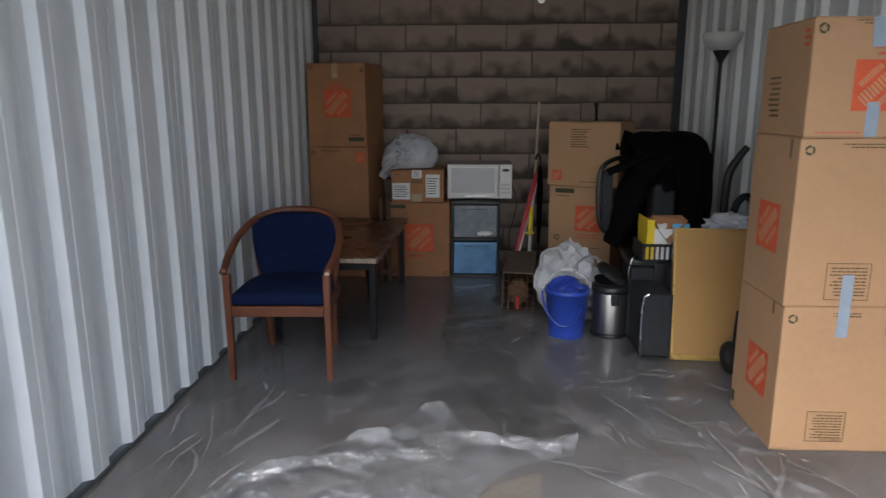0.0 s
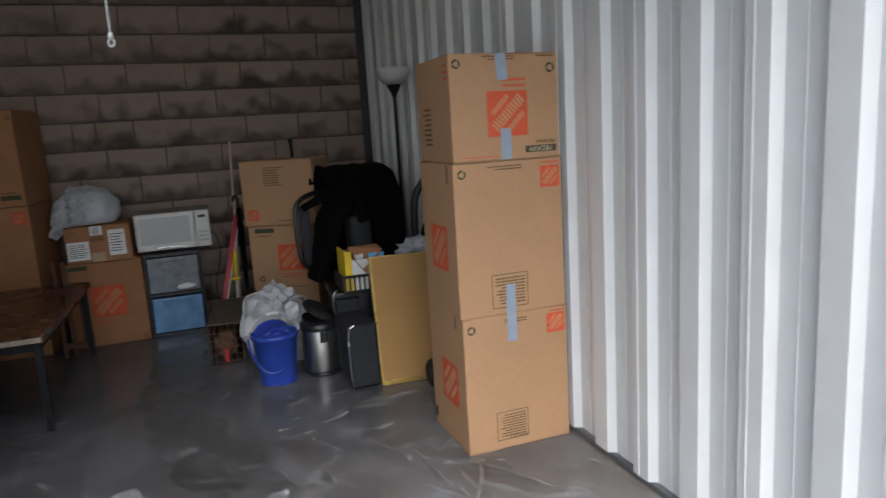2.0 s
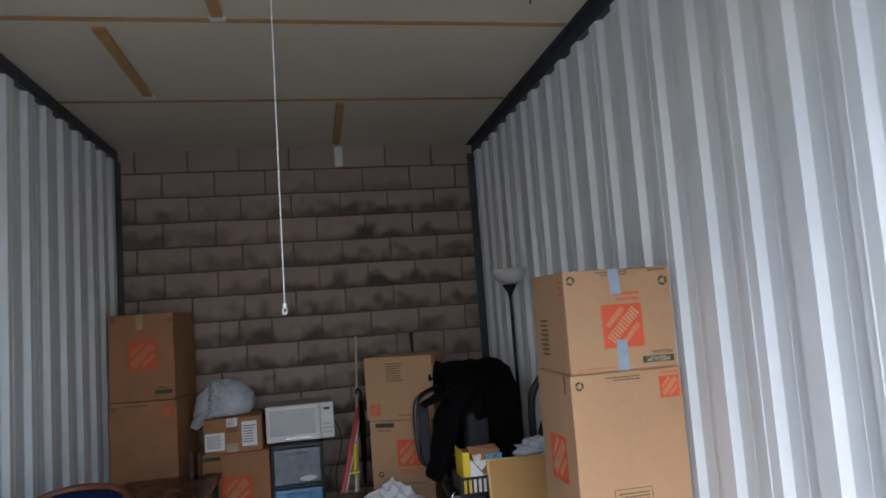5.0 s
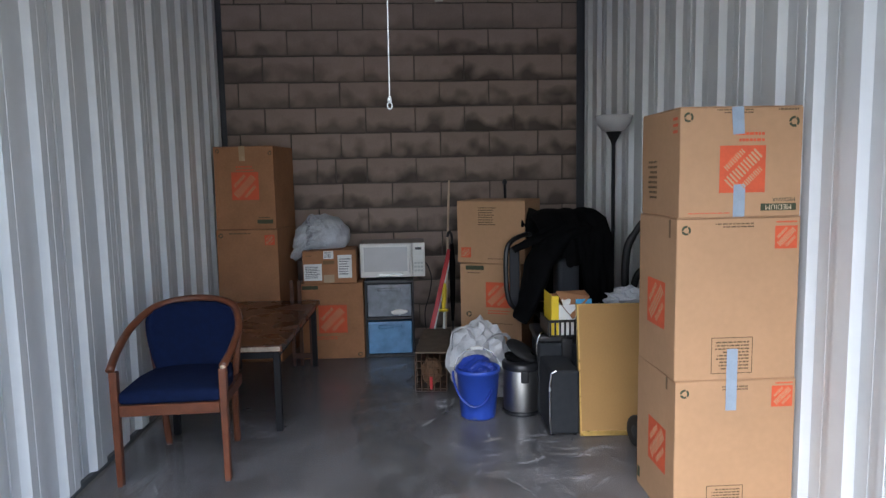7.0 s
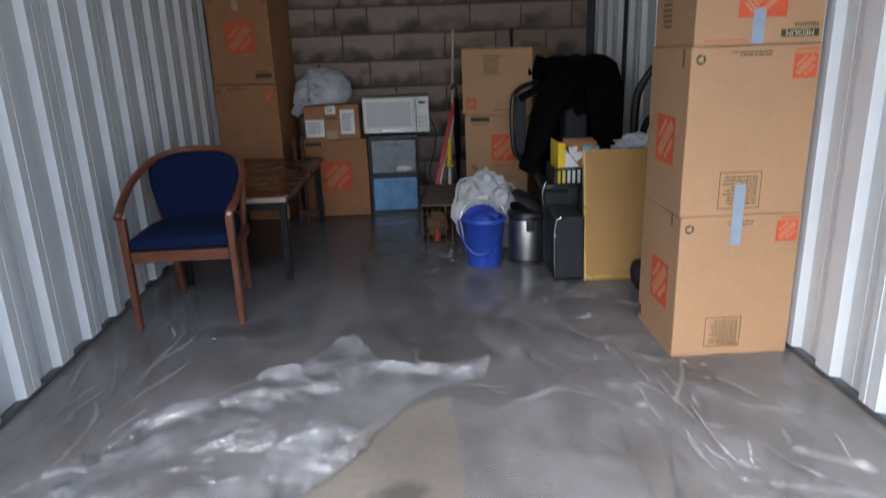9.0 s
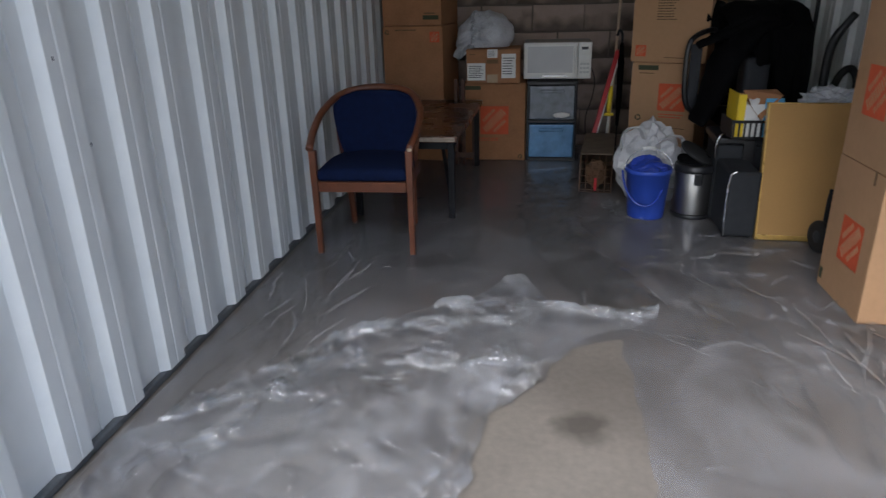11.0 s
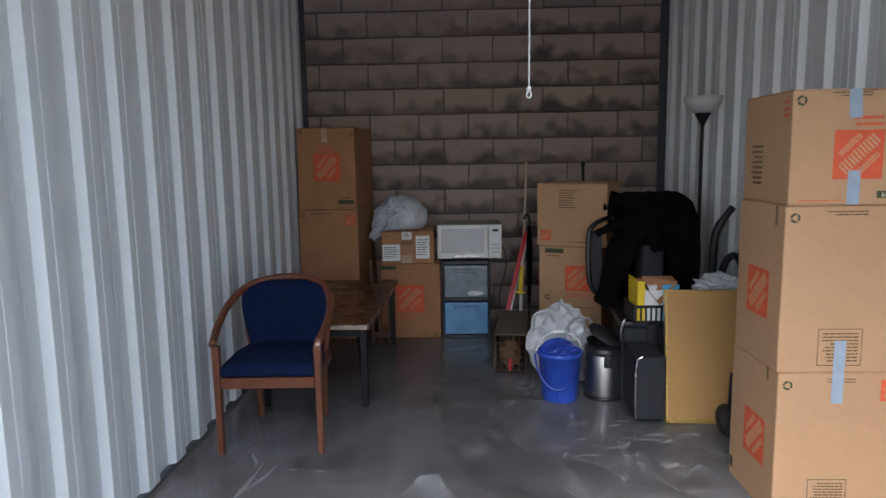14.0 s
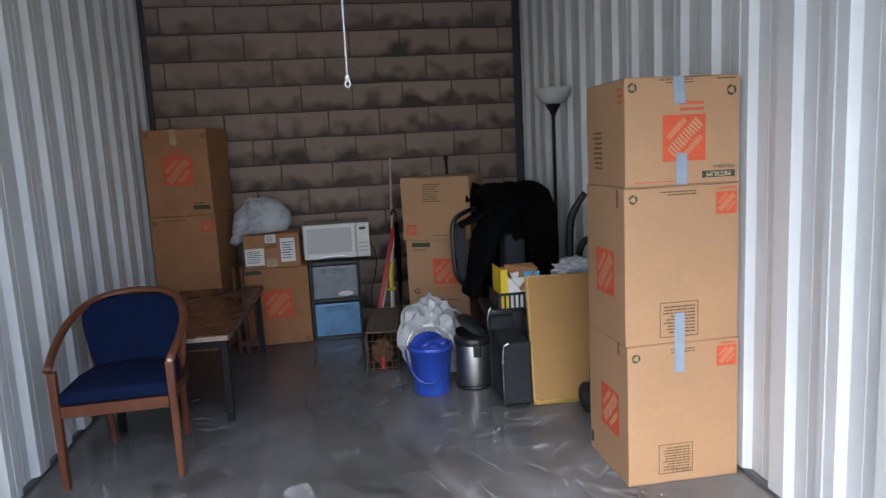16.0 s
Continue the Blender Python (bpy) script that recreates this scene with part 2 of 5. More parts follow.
BLUE_PLASTIC = material("blue_bucket_plastic", (0.035, 0.085, 0.48), 0.38, vary=0.1, scale=5, bump=0.05)
BLUE_BAG = material("blue_bin_liner", (0.02, 0.05, 0.34), 0.35, vary=0.25, scale=14, bump=0.4)
STEEL_BRUSHED = material("brushed_stainless", (0.42, 0.41, 0.4), 0.36, metal=1.0, vary=0.05, scale=30, bump=0.0)
CHROME = material("dull_chrome", (0.6, 0.6, 0.6), 0.25, metal=1.0, vary=0.1)
GOLD = material("gilt_frame", (0.6, 0.4, 0.12), 0.3, metal=0.6, vary=0.2, scale=25, bump=0.2)
KRAFT = material("kraft_backing_paper", (0.4, 0.225, 0.076), 0.8, vary=0.08, scale=3, bump=0.1)
YELLOW = material("yellow_carton_print", (0.8, 0.58, 0.02), 0.5, vary=0.08, bump=0)
SKYBLUE = material("light_blue_print", (0.12, 0.45, 0.75), 0.5, vary=0.2, scale=40, bump=0)
RED = material("red_enamel", (0.5, 0.02, 0.025), 0.4, vary=0.15)
DRAWER_CLEAR = material("frosted_clear_plastic", (0.2, 0.22, 0.25), 0.22, vary=0.35, scale=11, bump=0.15, fine=30)
DRAWER_BLUE = material("blue_filled_clear_plastic", (0.13, 0.29, 0.5), 0.22, vary=0.25, scale=9, bump=0.15, fine=30)
BAG_WHITE = material("white_carrier_bag", (0.5, 0.5, 0.51), 0.3, vary=0.22, scale=14, bump=0.3)
BAG_GREY = material("pale_blue_grey_bag", (0.5, 0.51, 0.54), 0.32, vary=0.3, scale=5, bump=0.25)
CAGE_CLOTH = material("brown_canvas_cover", (0.13, 0.10, 0.07), 0.9, vary=0.3, scale=12, bump=0.4)
RUST = material("rusty_wire", (0.16, 0.09, 0.05), 0.7, metal=0.5, vary=0.4, scale=40)
CORD = material("nylon_cord", (0.36, 0.36, 0.34), 0.6, vary=0.05)
LAMP_GLASS = material("opal_plastic_bowl", (0.52, 0.51, 0.5), 0.4, vary=0.05, bump=0)
RUBBER = material("black_rubber", (0.012, 0.012, 0.012), 0.7, vary=0.2, bump=0.2)
FILM = film_material("clear_plastic_film", (0.72, 0.73, 0.79), 1.4, 0.16, 0.135, 0.05)
FILM_CRUMPLED = film_material("crumpled_plastic_film", (0.82, 0.84, 0.9), 1.48, 0.08, 0.13, 0.04)
FILM_FLAP = film_material("crinkled_plastic_film", (0.82, 0.83, 0.86), 1.5, 0.09, 0.07, 0.04)
FILM_STREAK = film_material("wrinkle_sheen_film", (0.8, 0.82, 0.86), 1.4, 0.12, 0.17, 0.05)
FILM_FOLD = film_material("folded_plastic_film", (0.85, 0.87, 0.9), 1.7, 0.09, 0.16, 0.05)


# ---- mesh helpers ----
def box(bm, x0, x1, y0, y1, z0, z1, bevel=0.0, segs=1, m=None):
    """Adds a box, its edges rounded by bevel, to bm."""
    g = bmesh.ops.create_cube(bm, size=1)["verts"]
    bmesh.ops.transform(bm, matrix=Matrix.Translation(((x0 + x1) / 2, (y0 + y1) / 2, (z0 + z1) / 2))
                        @ Matrix.Diagonal((x1 - x0, y1 - y0, z1 - z0, 1)), verts=g)
    if bevel:
        edges = list({e for v in g for e in v.link_edges})
        out = bmesh.ops.bevel(bm, geom=edges, offset=bevel, segments=segs, affect="EDGES", profile=0.5)
        g = list({v for f in out["faces"] for v in f.verts} | {v for v in g if v.is_valid})
    if m is not None:
        bmesh.ops.transform(bm, matrix=m, verts=g)
    return bm


def cuboid(*a, **k):
    return box(bmesh.new(), *a, **k)


def lathe(bm, profile, at=(0, 0, 0), n=32):
    """Turns a profile of (radius, height) pairs round the upright axis through at."""
    rings = []
    for r, z in profile:
        rings.append([bm.verts.new((at[0] + r * math.cos(2 * math.pi * i / n), at[1] + r * math.sin(2 * math.pi * i / n), at[2] + z)) for i in range(n)])
    for a, b in zip(rings, rings[1:]):
        for i in range(n):
            bm.faces.new((a[i], a[(i + 1) % n], b[(i + 1) % n], b[i]))
    for ring, flip in ((rings[0], True), (rings[-1], False)):
        bm.faces.new(ring[::-1] if flip else ring)
    return bm


def tube(bm, pts, r, n=8, flat=1.0):
    """A rod of radius r (a number or one for each point) along points."""
    pts = [Vector(p) for p in pts]
    rad = r if isinstance(r, (list, tuple)) else [r] * len(pts)
    rings = []
    side = None
    for i, p in enumerate(pts):
        d = (pts[min(i + 1, len(pts) - 1)] - pts[max(i - 1, 0)]).normalized()
        if side is None:
            side = d.cross(Vector((0, 0, 1))) if abs(d.z) < 0.9 else d.cross(Vector((0, 1, 0)))
        side = (side - d * side.dot(d)).normalized()
        up = side.cross(d)
        rings.append([bm.verts.new(p + rad[i] * (side * math.cos(2 * math.pi * k / n) + up * flat * math.sin(2 * math.pi * k / n))) for k in range(n)])
    for a, b in zip(rings, rings[1:]):
        for k in range(n):
            bm.faces.new((a[k], a[(k + 1) % n], b[(k + 1) % n], b[k]))
    bm.faces.new(rings[0][::-1])
    bm.faces.new(rings[-1])
    bmesh.ops.recalc_face_normals(bm, faces=bm.faces)
    return bm


def curve_points(pts, n=24):
    """A smooth run of points through a few (Catmull-Rom)."""
    p = [Vector(q) for q in pts]
    p = [2 * p[0] - p[1]] + p + [2 * p[-1] - p[-2]]
    out = []
    segs = len(p) - 3
    for j in range(n + 1):
        u = j / n * segs
        i = min(int(u), segs - 1)
        t = u - i
        a, b, c, d = p[i:i + 4]
        out.append(0.5 * ((2 * b) + (c - a) * t + (2 * a - 5 * b + 4 * c - d) * t * t + (3 * b - a - 3 * c + d) * t ** 3))
    return out


def blob(bm, centre, size, folds=0.25, freq=3.0, seed=0, flat_base=None, sub=4):
    """A crumpled, bag-like lump."""
    g = bmesh.ops.create_icosphere(bm, subdivisions=sub, radius=1)["verts"]
    off = Vector((seed * 7.3, seed * 3.1, seed * 1.7))
    for v in g:
        d = v.co.normalized()
        q = d * freq + off
        k = 1 + folds * (abs(noise.noise(q)) * 1.6 - 0.35) + folds * 0.5 * abs(noise.noise(q * 2.7)) + folds * 0.2 * noise.noise(q * 6)
        v.co = Vector((d.x * size[0] * k, d.y * size[1] * k, d.z * size[2] * k)) + Vector(centre)
        if flat_base is not None and v.co.z < flat_base:
            v.co.z = flat_base
    return bm


def crease(p, seed, count=7, freq=9.0):
    """Straight sharp creases in many directions, as in crumpled film; about 0 to 1."""
    rng = random.Random(seed)
    total = 0
    for k in range(count):
        d = Vector((rng.gauss(0, 1), rng.gauss(0, 1), rng.gauss(0, 1))).normalized()
        f = freq * (0.6 + 1.4 * rng.random())
        t = (p.dot(d) * f + rng.random()) % 1
        total += abs(2 * t - 1) / (1 + 0.25 * k)
    return total / (0.62 * count)


def smooth(bm, on=True):
    for f in bm.faces:
        f.smooth = on
    return bm


def mesh_of(name, bm, mat):
    me = bpy.data.meshes.new(name)
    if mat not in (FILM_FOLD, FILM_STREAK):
        bmesh.ops.recalc_face_normals(bm, faces=bm.faces)
    bm.to_mesh(me)
    bm.free()
    me.materials.append(mat)
    return me


def part(name, bm, mat, parent=None, label="", m=None):
    """Links a bmesh as one mesh object under a thing or a part."""
    ob = new(name, mesh_of(name, bm, mat))
    ob.parent = parent
    if m is not None:
        ob.matrix_basis = m
    if label:
        tagged(ob, label)
    return ob


def thing(name, label, category, m=None, group="", kind=""):
    ob = tagged(new(name), label, category, group, kind)
    if m is not None:
        ob.matrix_basis = m
    return ob


def text_mesh(body, size, depth=0.0004):
    cu = bpy.data.curves.new("lettering", "FONT")
    cu.body, cu.size, cu.extrude, cu.align_x, cu.align_y = body, size, depth, "CENTER", "CENTER"
    ob = new("lettering", cu)
    bpy.context.view_layer.update()
    me = bpy.data.meshes.new_from_object(ob.evaluated_get(bpy.context.evaluated_depsgraph_get()))
    bpy.data.objects.remove(ob)
    bm = bmesh.new()
    bm.from_mesh(me)
    return bm


# ---- setting ----
XL, XR, YB, YF, ZC = -1.86, 1.235, 4.3, -0.7, 2.963
# Unseen outside ground, made pale so its bounce lights the ceiling.
ground = tagged(part("ground", cuboid(-90, 90, -120, 90, -0.25, -0.03), BOUNCE_GROUND), "unseen pale ground round the unit, added to bounce daylight inside", "ground", kind="structure")
floor = tagged(part("floor", cuboid(XL - 0.2, XR + 0.2, YF - 0.02, YB + 0.3, -0.2, 0.0), CONCRETE), "bare grey concrete slab with stains and damp patches", "floor", kind="structure")

# block wall at the back
BL, HL, ZB = 0.4085, 0.2062, 2.1585
wall_north = tagged(part("wall_north", cuboid(XL - 0.2, XR + 0.2, YB + 0.012, YB + 0.2, 0, ZC + 0.2), MORTAR), "grey concrete block wall with dark stained mortar joints", "wall", kind="structure")
block_meshes = {}


def block_mesh(w, h, k):
    key = (round(w, 3), round(h, 3), k)
    if key not in block_meshes:
        rng = random.Random(hash(key) % 1000)
        bm = bmesh.new()
        j = [rng.uniform(-0.004, 0.003) for _ in range(8)]
        a, c, d = w / 2 - 0.005, h / 2 - 0.0055, 0.07
        f = [(-a + j[0], 0, -c + j[1]), (a + j[2], 0, -c + j[3]), (a + j[4], 0, c + j[5]), (-a + j[6], 0, c + j[7])]
        e = 0.005
        inner = [bm.verts.new((x - math.copysign(e, x), y, z - math.copysign(e, z))) for x, y, z in f]
        outer = [bm.verts.new((x, 0.005, z)) for x, y, z in f]
        back = [bm.verts.new((x, d, z)) for x, y, z in f]
        bm.faces.new(inner)
        for u, v in ((inner, outer), (outer, back)):
            for i in range(4):
                bm.faces.new((u[i], u[(i + 1) % 4], v[(i + 1) % 4], v[i]))
        bm.faces.new(back[::-1])
        block_meshes[key] = mesh_of("concrete_block", bm, BLOCK)
    return block_meshes[key]


def lay_blocks():
    rng = random.Random(5)
    for c in range(-11, 4):
        z0, z1 = max(0.0, ZB + c * HL), ZB + (c + 1) * HL
        shift = 0.0 if c % 2 == 0 else BL / 2
        cuts = [-1.05 + shift + i * BL for i in range(-3, 7)]
        cuts = [XL] + [q for q in cuts if XL + 0.03 < q < XR - 0.03] + [XR]
        if c == -4:
            cuts = sorted(cuts + [-0.9])
        for a, b in zip(cuts, cuts[1:]):
            me = block_mesh(b - a, z1 - z0, rng.randrange(4))
            ob = new("concrete_block", me)
            ob.parent = wall_north
            ob.location = ((a + b) / 2, YB + rng.uniform(-0.0025, 0.0025), (z0 + z1) / 2)


# ribbed steel side walls: each sheet has two ribs, and laps over the next one
def rib_sheet(pitch, high, side):
    """side 1: the lap lies in a valley; -1: the lap lies on a crest, and the sheet faces the other way."""
    rise, lip = 0.032, 0.0035
    if side > 0:                     # pairs of (out, along) from one lap to the next
        prof = [(-0.007, 0.0035), (lip, 0.004), (lip, 0.009), (0.0, 0.011)]
        for k in range(2):
            y = k * pitch
            prof += [(0.0, y + 0.066), (rise, y + 0.084), (rise, y + 0.13), (rise - 0.002, y + 0.132), (rise - 0.002, y + 0.136), (rise, y + 0.138), (rise, y + 0.182), (0.0, y + 0.203)]
        prof += [(0.0, 2 * pitch - 0.0015), (-0.007, 2 * pitch)]
    else:
        prof = [(rise - 0.006, 0.002), (rise + lip, 0.0025), (rise + lip, 0.008), (rise, 0.01)]
        for k in range(2):
            y = k * pitch
            prof += [(rise, y + 0.036), (0.0, y + 0.06), (0.0, y + 0.118), (0.002, y + 0.12), (0.002, y + 0.124), (0.0, y + 0.126), (0.0, y + 0.186), (rise, y + 0.203)]
        prof += [(rise, 2 * pitch - 0.001), (rise - 0.006, 2 * pitch)]
    bm = bmesh.new()
    rows = [[bm.verts.new((side * (x - back), y, z)) for x, y in prof] for back, z in ((0, 0.03), (0, high), (0.0015, high), (0.0015, 0.03))]
    for a, b in zip(rows, rows[1:] + rows[:1]):
        for i in range(len(prof) - 1):
            bm.faces.new((a[i], a[i + 1], b[i + 1], b[i]))
    return bm


# Backing slabs are coloured dark so the gaps between sheets read as shaded seams.
wall_west = tagged(part("wall_west", cuboid(XL - 0.2, XL - 0.006, YF, YB + 0.3, 0, ZC + 0.2), STEEL_DARK), "pale grey ribbed steel partition wall", "wall", kind="structure")
wall_east = tagged(part("wall_east", cuboid(XR + 0.006, XR + 0.2, YF, YB + 0.3, 0, ZC + 0.2), STEEL_DARK), "pale grey ribbed steel partition wall", "wall", kind="structure")


def sheet_walls():
    pl, pr = 0.2645, 0.2535
    left = mesh_of("steel_sheet", rib_sheet(pl, ZC, 1), STEEL)
    right = mesh_of("steel_sheet", rib_sheet(pr, ZC, -1), STEEL)
    for i in range(-2, 10):
        for me, x, y0, p, wall in ((left, XL + 0.034, 0.13, pl, wall_west), (right, XR - 0.034, -0.361, pr, wall_east)):
            y = y0 + i * 2 * p
            if y > YB - 0.03 or y < YF - 0.2:
                continue
            ob = new("steel_sheet", me)
            ob.parent = wall
            ob.location = (x, y, 0)
            if y + 2 * p > YB:
                ob.scale.y = (YB - y - 0.004) / (2 * p)


sheet_walls()
for x0, x1 in ((XL, XL + 0.056), (XR - 0.056, XR)):
    tagged(part("baseboard", cuboid(x0, x1, YF, YB, 0.001, 0.029, bevel=0.004), TRACK), "dark galvanised floor track under the steel sheets", "track", kind="structure")
    x0, x1 = (XL + 0.005, XL + 0.095) if x0 < 0 else (XR - 0.125, XR - 0.005)
    tagged(part("trim", cuboid(x0, x1, YB - 0.022, YB - 0.006, 0.036, ZC - 0.09, bevel=0.003), STEEL_DARK), "dark steel corner channel", "trim", kind="structure")
bm = cuboid(XR - 0.12, XR - 0.002, YF, YB - 0.001, ZC - 0.012, ZC - 0.002)
box(bm, XR - 0.075, XR - 0.002, YF, YB - 0.001, ZC - 0.085, ZC - 0.013)
tagged(part("trim", bm, STEEL_DARK), "dark steel channel along the top of the wall", "trim", kind="structure")
bm = cuboid(XL + 0.002, XL + 0.075, YF, YB - 0.001, ZC - 0.085, ZC - 0.003)
tagged(part("trim", bm, STEEL_DARK), "dark steel channel along the top of the wall", "trim", kind="structure")


def build_ceiling():
    bm = bmesh.new()
    ys = [YF - 0.2, -0.55, 0.65, 1.845, 3.035, YB + 0.25]
    for a, b in zip(ys, ys[1:]):
        box(bm, XL - 0.2, XR + 0.2, a + 0.004, b - 0.004, ZC, ZC + 0.05, bevel=0.003)
    box(bm, XL - 0.2, XR + 0.2, YF - 0.2, YB + 0.25, ZC + 0.03, ZC + 0.2)
    return bm


tagged(part("ceiling", build_ceiling(), CEIL), "cream coloured board ceiling with straight joints", "ceiling", kind="structure")
for y in (0.65, 1.845, 3.035):
    tagged(part("trim", cuboid(XL + 0.08, XR - 0.13, y - 0.018, y + 0.018, ZC - 0.008, ZC - 0.001, bevel=0.002), BATTEN), "thin pale wooden strip over a ceiling joint", "trim", kind="structure")

# unseen front wall, added: its door opening sets the daylight; the ground lies beyond
bm = cuboid(XL - 0.2, XL + 0.03, YF - 0.2, YF, -0.03, 3.3)
box(bm, XR - 0.03, XR + 0.2, YF - 0.2, YF, -0.03, 3.3)
box(bm, XL + 0.03, XR - 0.03, YF - 0.2, YF, 2.6, 3.3)
tagged(part("wall_south", bm, PLASTER), "unseen front wall, added to shape the daylight through the door", "wall", kind="structure")
# Roof slab out of view, added above the ceiling.
tagged(part("roof", cuboid(XL - 0.2, XR + 0.2, YF - 0.2, YB + 0.3, 3.3, 3.4), PLASTER), "unseen flat roof slab added over the unit", "roof", kind="structure")


# ---- boxes ----
def on_face(face, u, v, w, d, h, out=0.0022, turn=0):
    """The pose of something printed on a box's face, u across and v up from the face's lower left corner as one looks at it."""
    if face == "front":
        return pose(u - w / 2, -d / 2 - out, v, 90, 0, 0) @ pose(0, 0, 0, 0, 0, turn)
    if face == "left":
        return pose(-w / 2 - out, d / 2 - u, v, 90, 0, -90) @ pose(0, 0, 0, 0, 0, turn)
    return pose(u - w / 2, v - d / 2, h + out, 0, 0, turn)


def logo_bars(size, seed):
    """Pale slanting strokes in three rows, the middle one tallest, kept inside a square."""
    rng = random.Random(seed)
    bm = bmesh.new()
    rows = ((0.27, 0.13, 11), (0.0, 0.27, 12), (-0.27, 0.13, 10))
    for off, tall, count in rows:
        span = 0.98 - abs(off) * 1.5
        for k in range(count):
            a = -span / 2 + span * k / count
            t = span / count * rng.uniform(0.4, 0.55)
            lo, hi = off - tall * rng.uniform(0.42, 0.5), off + tall * rng.uniform(0.42, 0.5)
            box(bm, a, a + t, lo, hi, 0, 0.0004)
    bmesh.ops.transform(bm, matrix=Matrix.Rotation(radians(45), 4, "Z"), verts=bm.verts)
    for v in bm.verts:
        v.co.x, v.co.y = max(-0.48, min(0.48, v.co.x)), max(-0.48, min(0.48, v.co.y))
        v.co.x, v.co.y = v.co.x * size, v.co.y * size
    return bm


def text_bars(w, h, rows, seed, fill=0.45):
    rng = random.Random(seed)
    bm = bmesh.new()
    for r in range(rows):
        y = h / 2 - (r + 0.5) * h / rows
        x = -w / 2
        end = w / 2 - rng.uniform(0, 0.25) * w
        while x < end:
            step = rng.uniform(0.06, 0.16) * w
            box(bm, x, min(x + step, end), y - h / rows * fill / 2, y + h / rows * fill / 2, 0, 0.0003)
            x += step + 0.025 * w
    return bm


def ring(size, bits=3):
    bm = bmesh.new()
    n = 24
    for k in range(n):
        if k % (n // bits) == 0:
            continue
        a, b = 2 * math.pi * k / n, 2 * math.pi * (k + 1) / n
        q = [(r * size / 2 * math.cos(t), r * size / 2 * math.sin(t), 0) for r, t in ((0.55, a), (1, a), (1, b), (0.55, b))]
        bm.faces.new([bm.verts.new(p) for p in q])
    return bm


def frame_bars(w, h, t):
    bm = bmesh.new()
    for a in ((-w / 2, w / 2, h / 2 - t, h / 2), (-w / 2, w / 2, -h / 2, -h / 2 + t), (-w / 2, -w / 2 + t, -h / 2 + t, h / 2 - t), (w / 2 - t, w / 2, -h / 2 + t, h / 2 - t)):
        box(bm, a[0], a[1], a[2], a[3], 0, 0.0003)
    return bm


def moving_box(label, w, d, h, m, prints=(), mat=CARD, seed=0, group="moving boxes"):
    """A closed cardboard carton with its flaps, tape and printing."""
    top = thing("cardboard_box", label, "box", m, group)
    bm = cuboid(-w / 2, w / 2, -d / 2, d / 2, 0, h - 0.003, bevel=0.004, segs=2)
    bmesh.ops.subdivide_edges(bm, edges=[e for e in bm.edges if e.calc_length() > 0.1], cuts=6, use_grid_fill=True)
    off = Vector((seed * 5.1, seed * 2.3, 0))
    for v in bm.verts:
        edge = min(1, (h - v.co.z) * 8, v.co.z * 8)
        v.co += Vector((noise.noise(v.co * 4 + off), noise.noise(v.co * 4.3 + off * 2), 0)) * 0.0035 * max(0, edge)
        if v.co.z > h - 0.01:
            v.co.z += 0.003 * noise.noise(v.co * 6 + off)
    part("body", smooth(bm, False), mat, top)
    for s in (-1, 1):
        bm = cuboid(-w / 2 + 0.002, w / 2 - 0.002, 0.0015 if s > 0 else -d / 2 + 0.002, d / 2 - 0.002 if s > 0 else -0.0015, h - 0.002, h + 0.001)
        part("flap", bm, mat, top)
    for kind, face, u, v, size, turn in prints:
        p = on_face(face, u, v, w, d, h, turn=turn)
        if kind == "logo":
            sq = part("logo_square", cuboid(-size / 2, size / 2, -size / 2, size / 2, 0, 0.0003), ORANGE, top, "orange printed square", p)
            part("logo_stroke_pattern", logo_bars(size, seed + 1), PALE_INK, sq, m=pose(0, 0, 0.0005))
        elif kind == "ring":
            part("recycling_mark", ring(size), GREEN_INK, top, m=p)
        elif kind == "lines":
            part("print_block", text_bars(size[0], size[1], size[2], seed + int(u * 100)), DARK_INK, top, m=p)
        elif kind == "orange_lines":
            part("print_block", text_bars(size[0], size[1], size[2], seed + int(u * 100)), ORANGE, top, m=p)
        elif kind == "panel":
            fr = part("print_frame", frame_bars(size[0], size[1], 0.003), DARK_INK, top, m=p)
            part("print_block", text_bars(size[0] * 0.82, size[1] * 0.82, 9, seed + 3), DARK_INK, fr)
        elif kind == "patch":
            part("green_label", cuboid(-size[0] / 2, size[0] / 2, -size[1] / 2, size[1] / 2, 0, 0.0003), GREEN_INK, top, "dark green printed label", p)
        elif kind == "tape":
            bm = cuboid(-size[0] / 2, size[0] / 2, -size[1] / 2, size[1] / 2, 0, 0.0006)
            part("tape", bm, TAPE, top, "strip of grey duct tape", p)
        elif kind == "strip":
            part("tape", cuboid(-size[0] / 2, size[0] / 2, -size[1] / 2, size[1] / 2, 0, 0.0004), CARD_DARK, top, "short strip of dark brown tape", p)
        elif kind == "clear":
            part("tape", cuboid(-size[0] / 2, size[0] / 2, -size[1] / 2, size[1] / 2, 0, 0.0004), CLEAR_TAPE, top, "strip of brown packing tape", p)
        elif kind == "word":
            part("printed_word", text_mesh(size[0], size[1]), size[2], top, m=p)
        elif kind == "slot":
            # The hole's shade is a dark patch laid on the face.
            part("hand_hole", cuboid(-size[0] / 2, size[0] / 2, -size[1] / 2, size[1] / 2, -0.001, 0.0005, bevel=0.0), CARD_DARK, top, "hand hole, its shade a flat dark patch", p)
        elif kind == "paper":
            pl = part("shipping_label", cuboid(-size[0] / 2, size[0] / 2, -size[1] / 2, size[1] / 2, 0, 0.0005), PAPER, top, "white paper shipping label", p)
            part("print_block", text_bars(size[0] * 0.8, size[1] * 0.75, 7, seed + int(u * 77), 0.35), DISPLAY, pl, m=pose(0, 0, 0.0007))
    return top


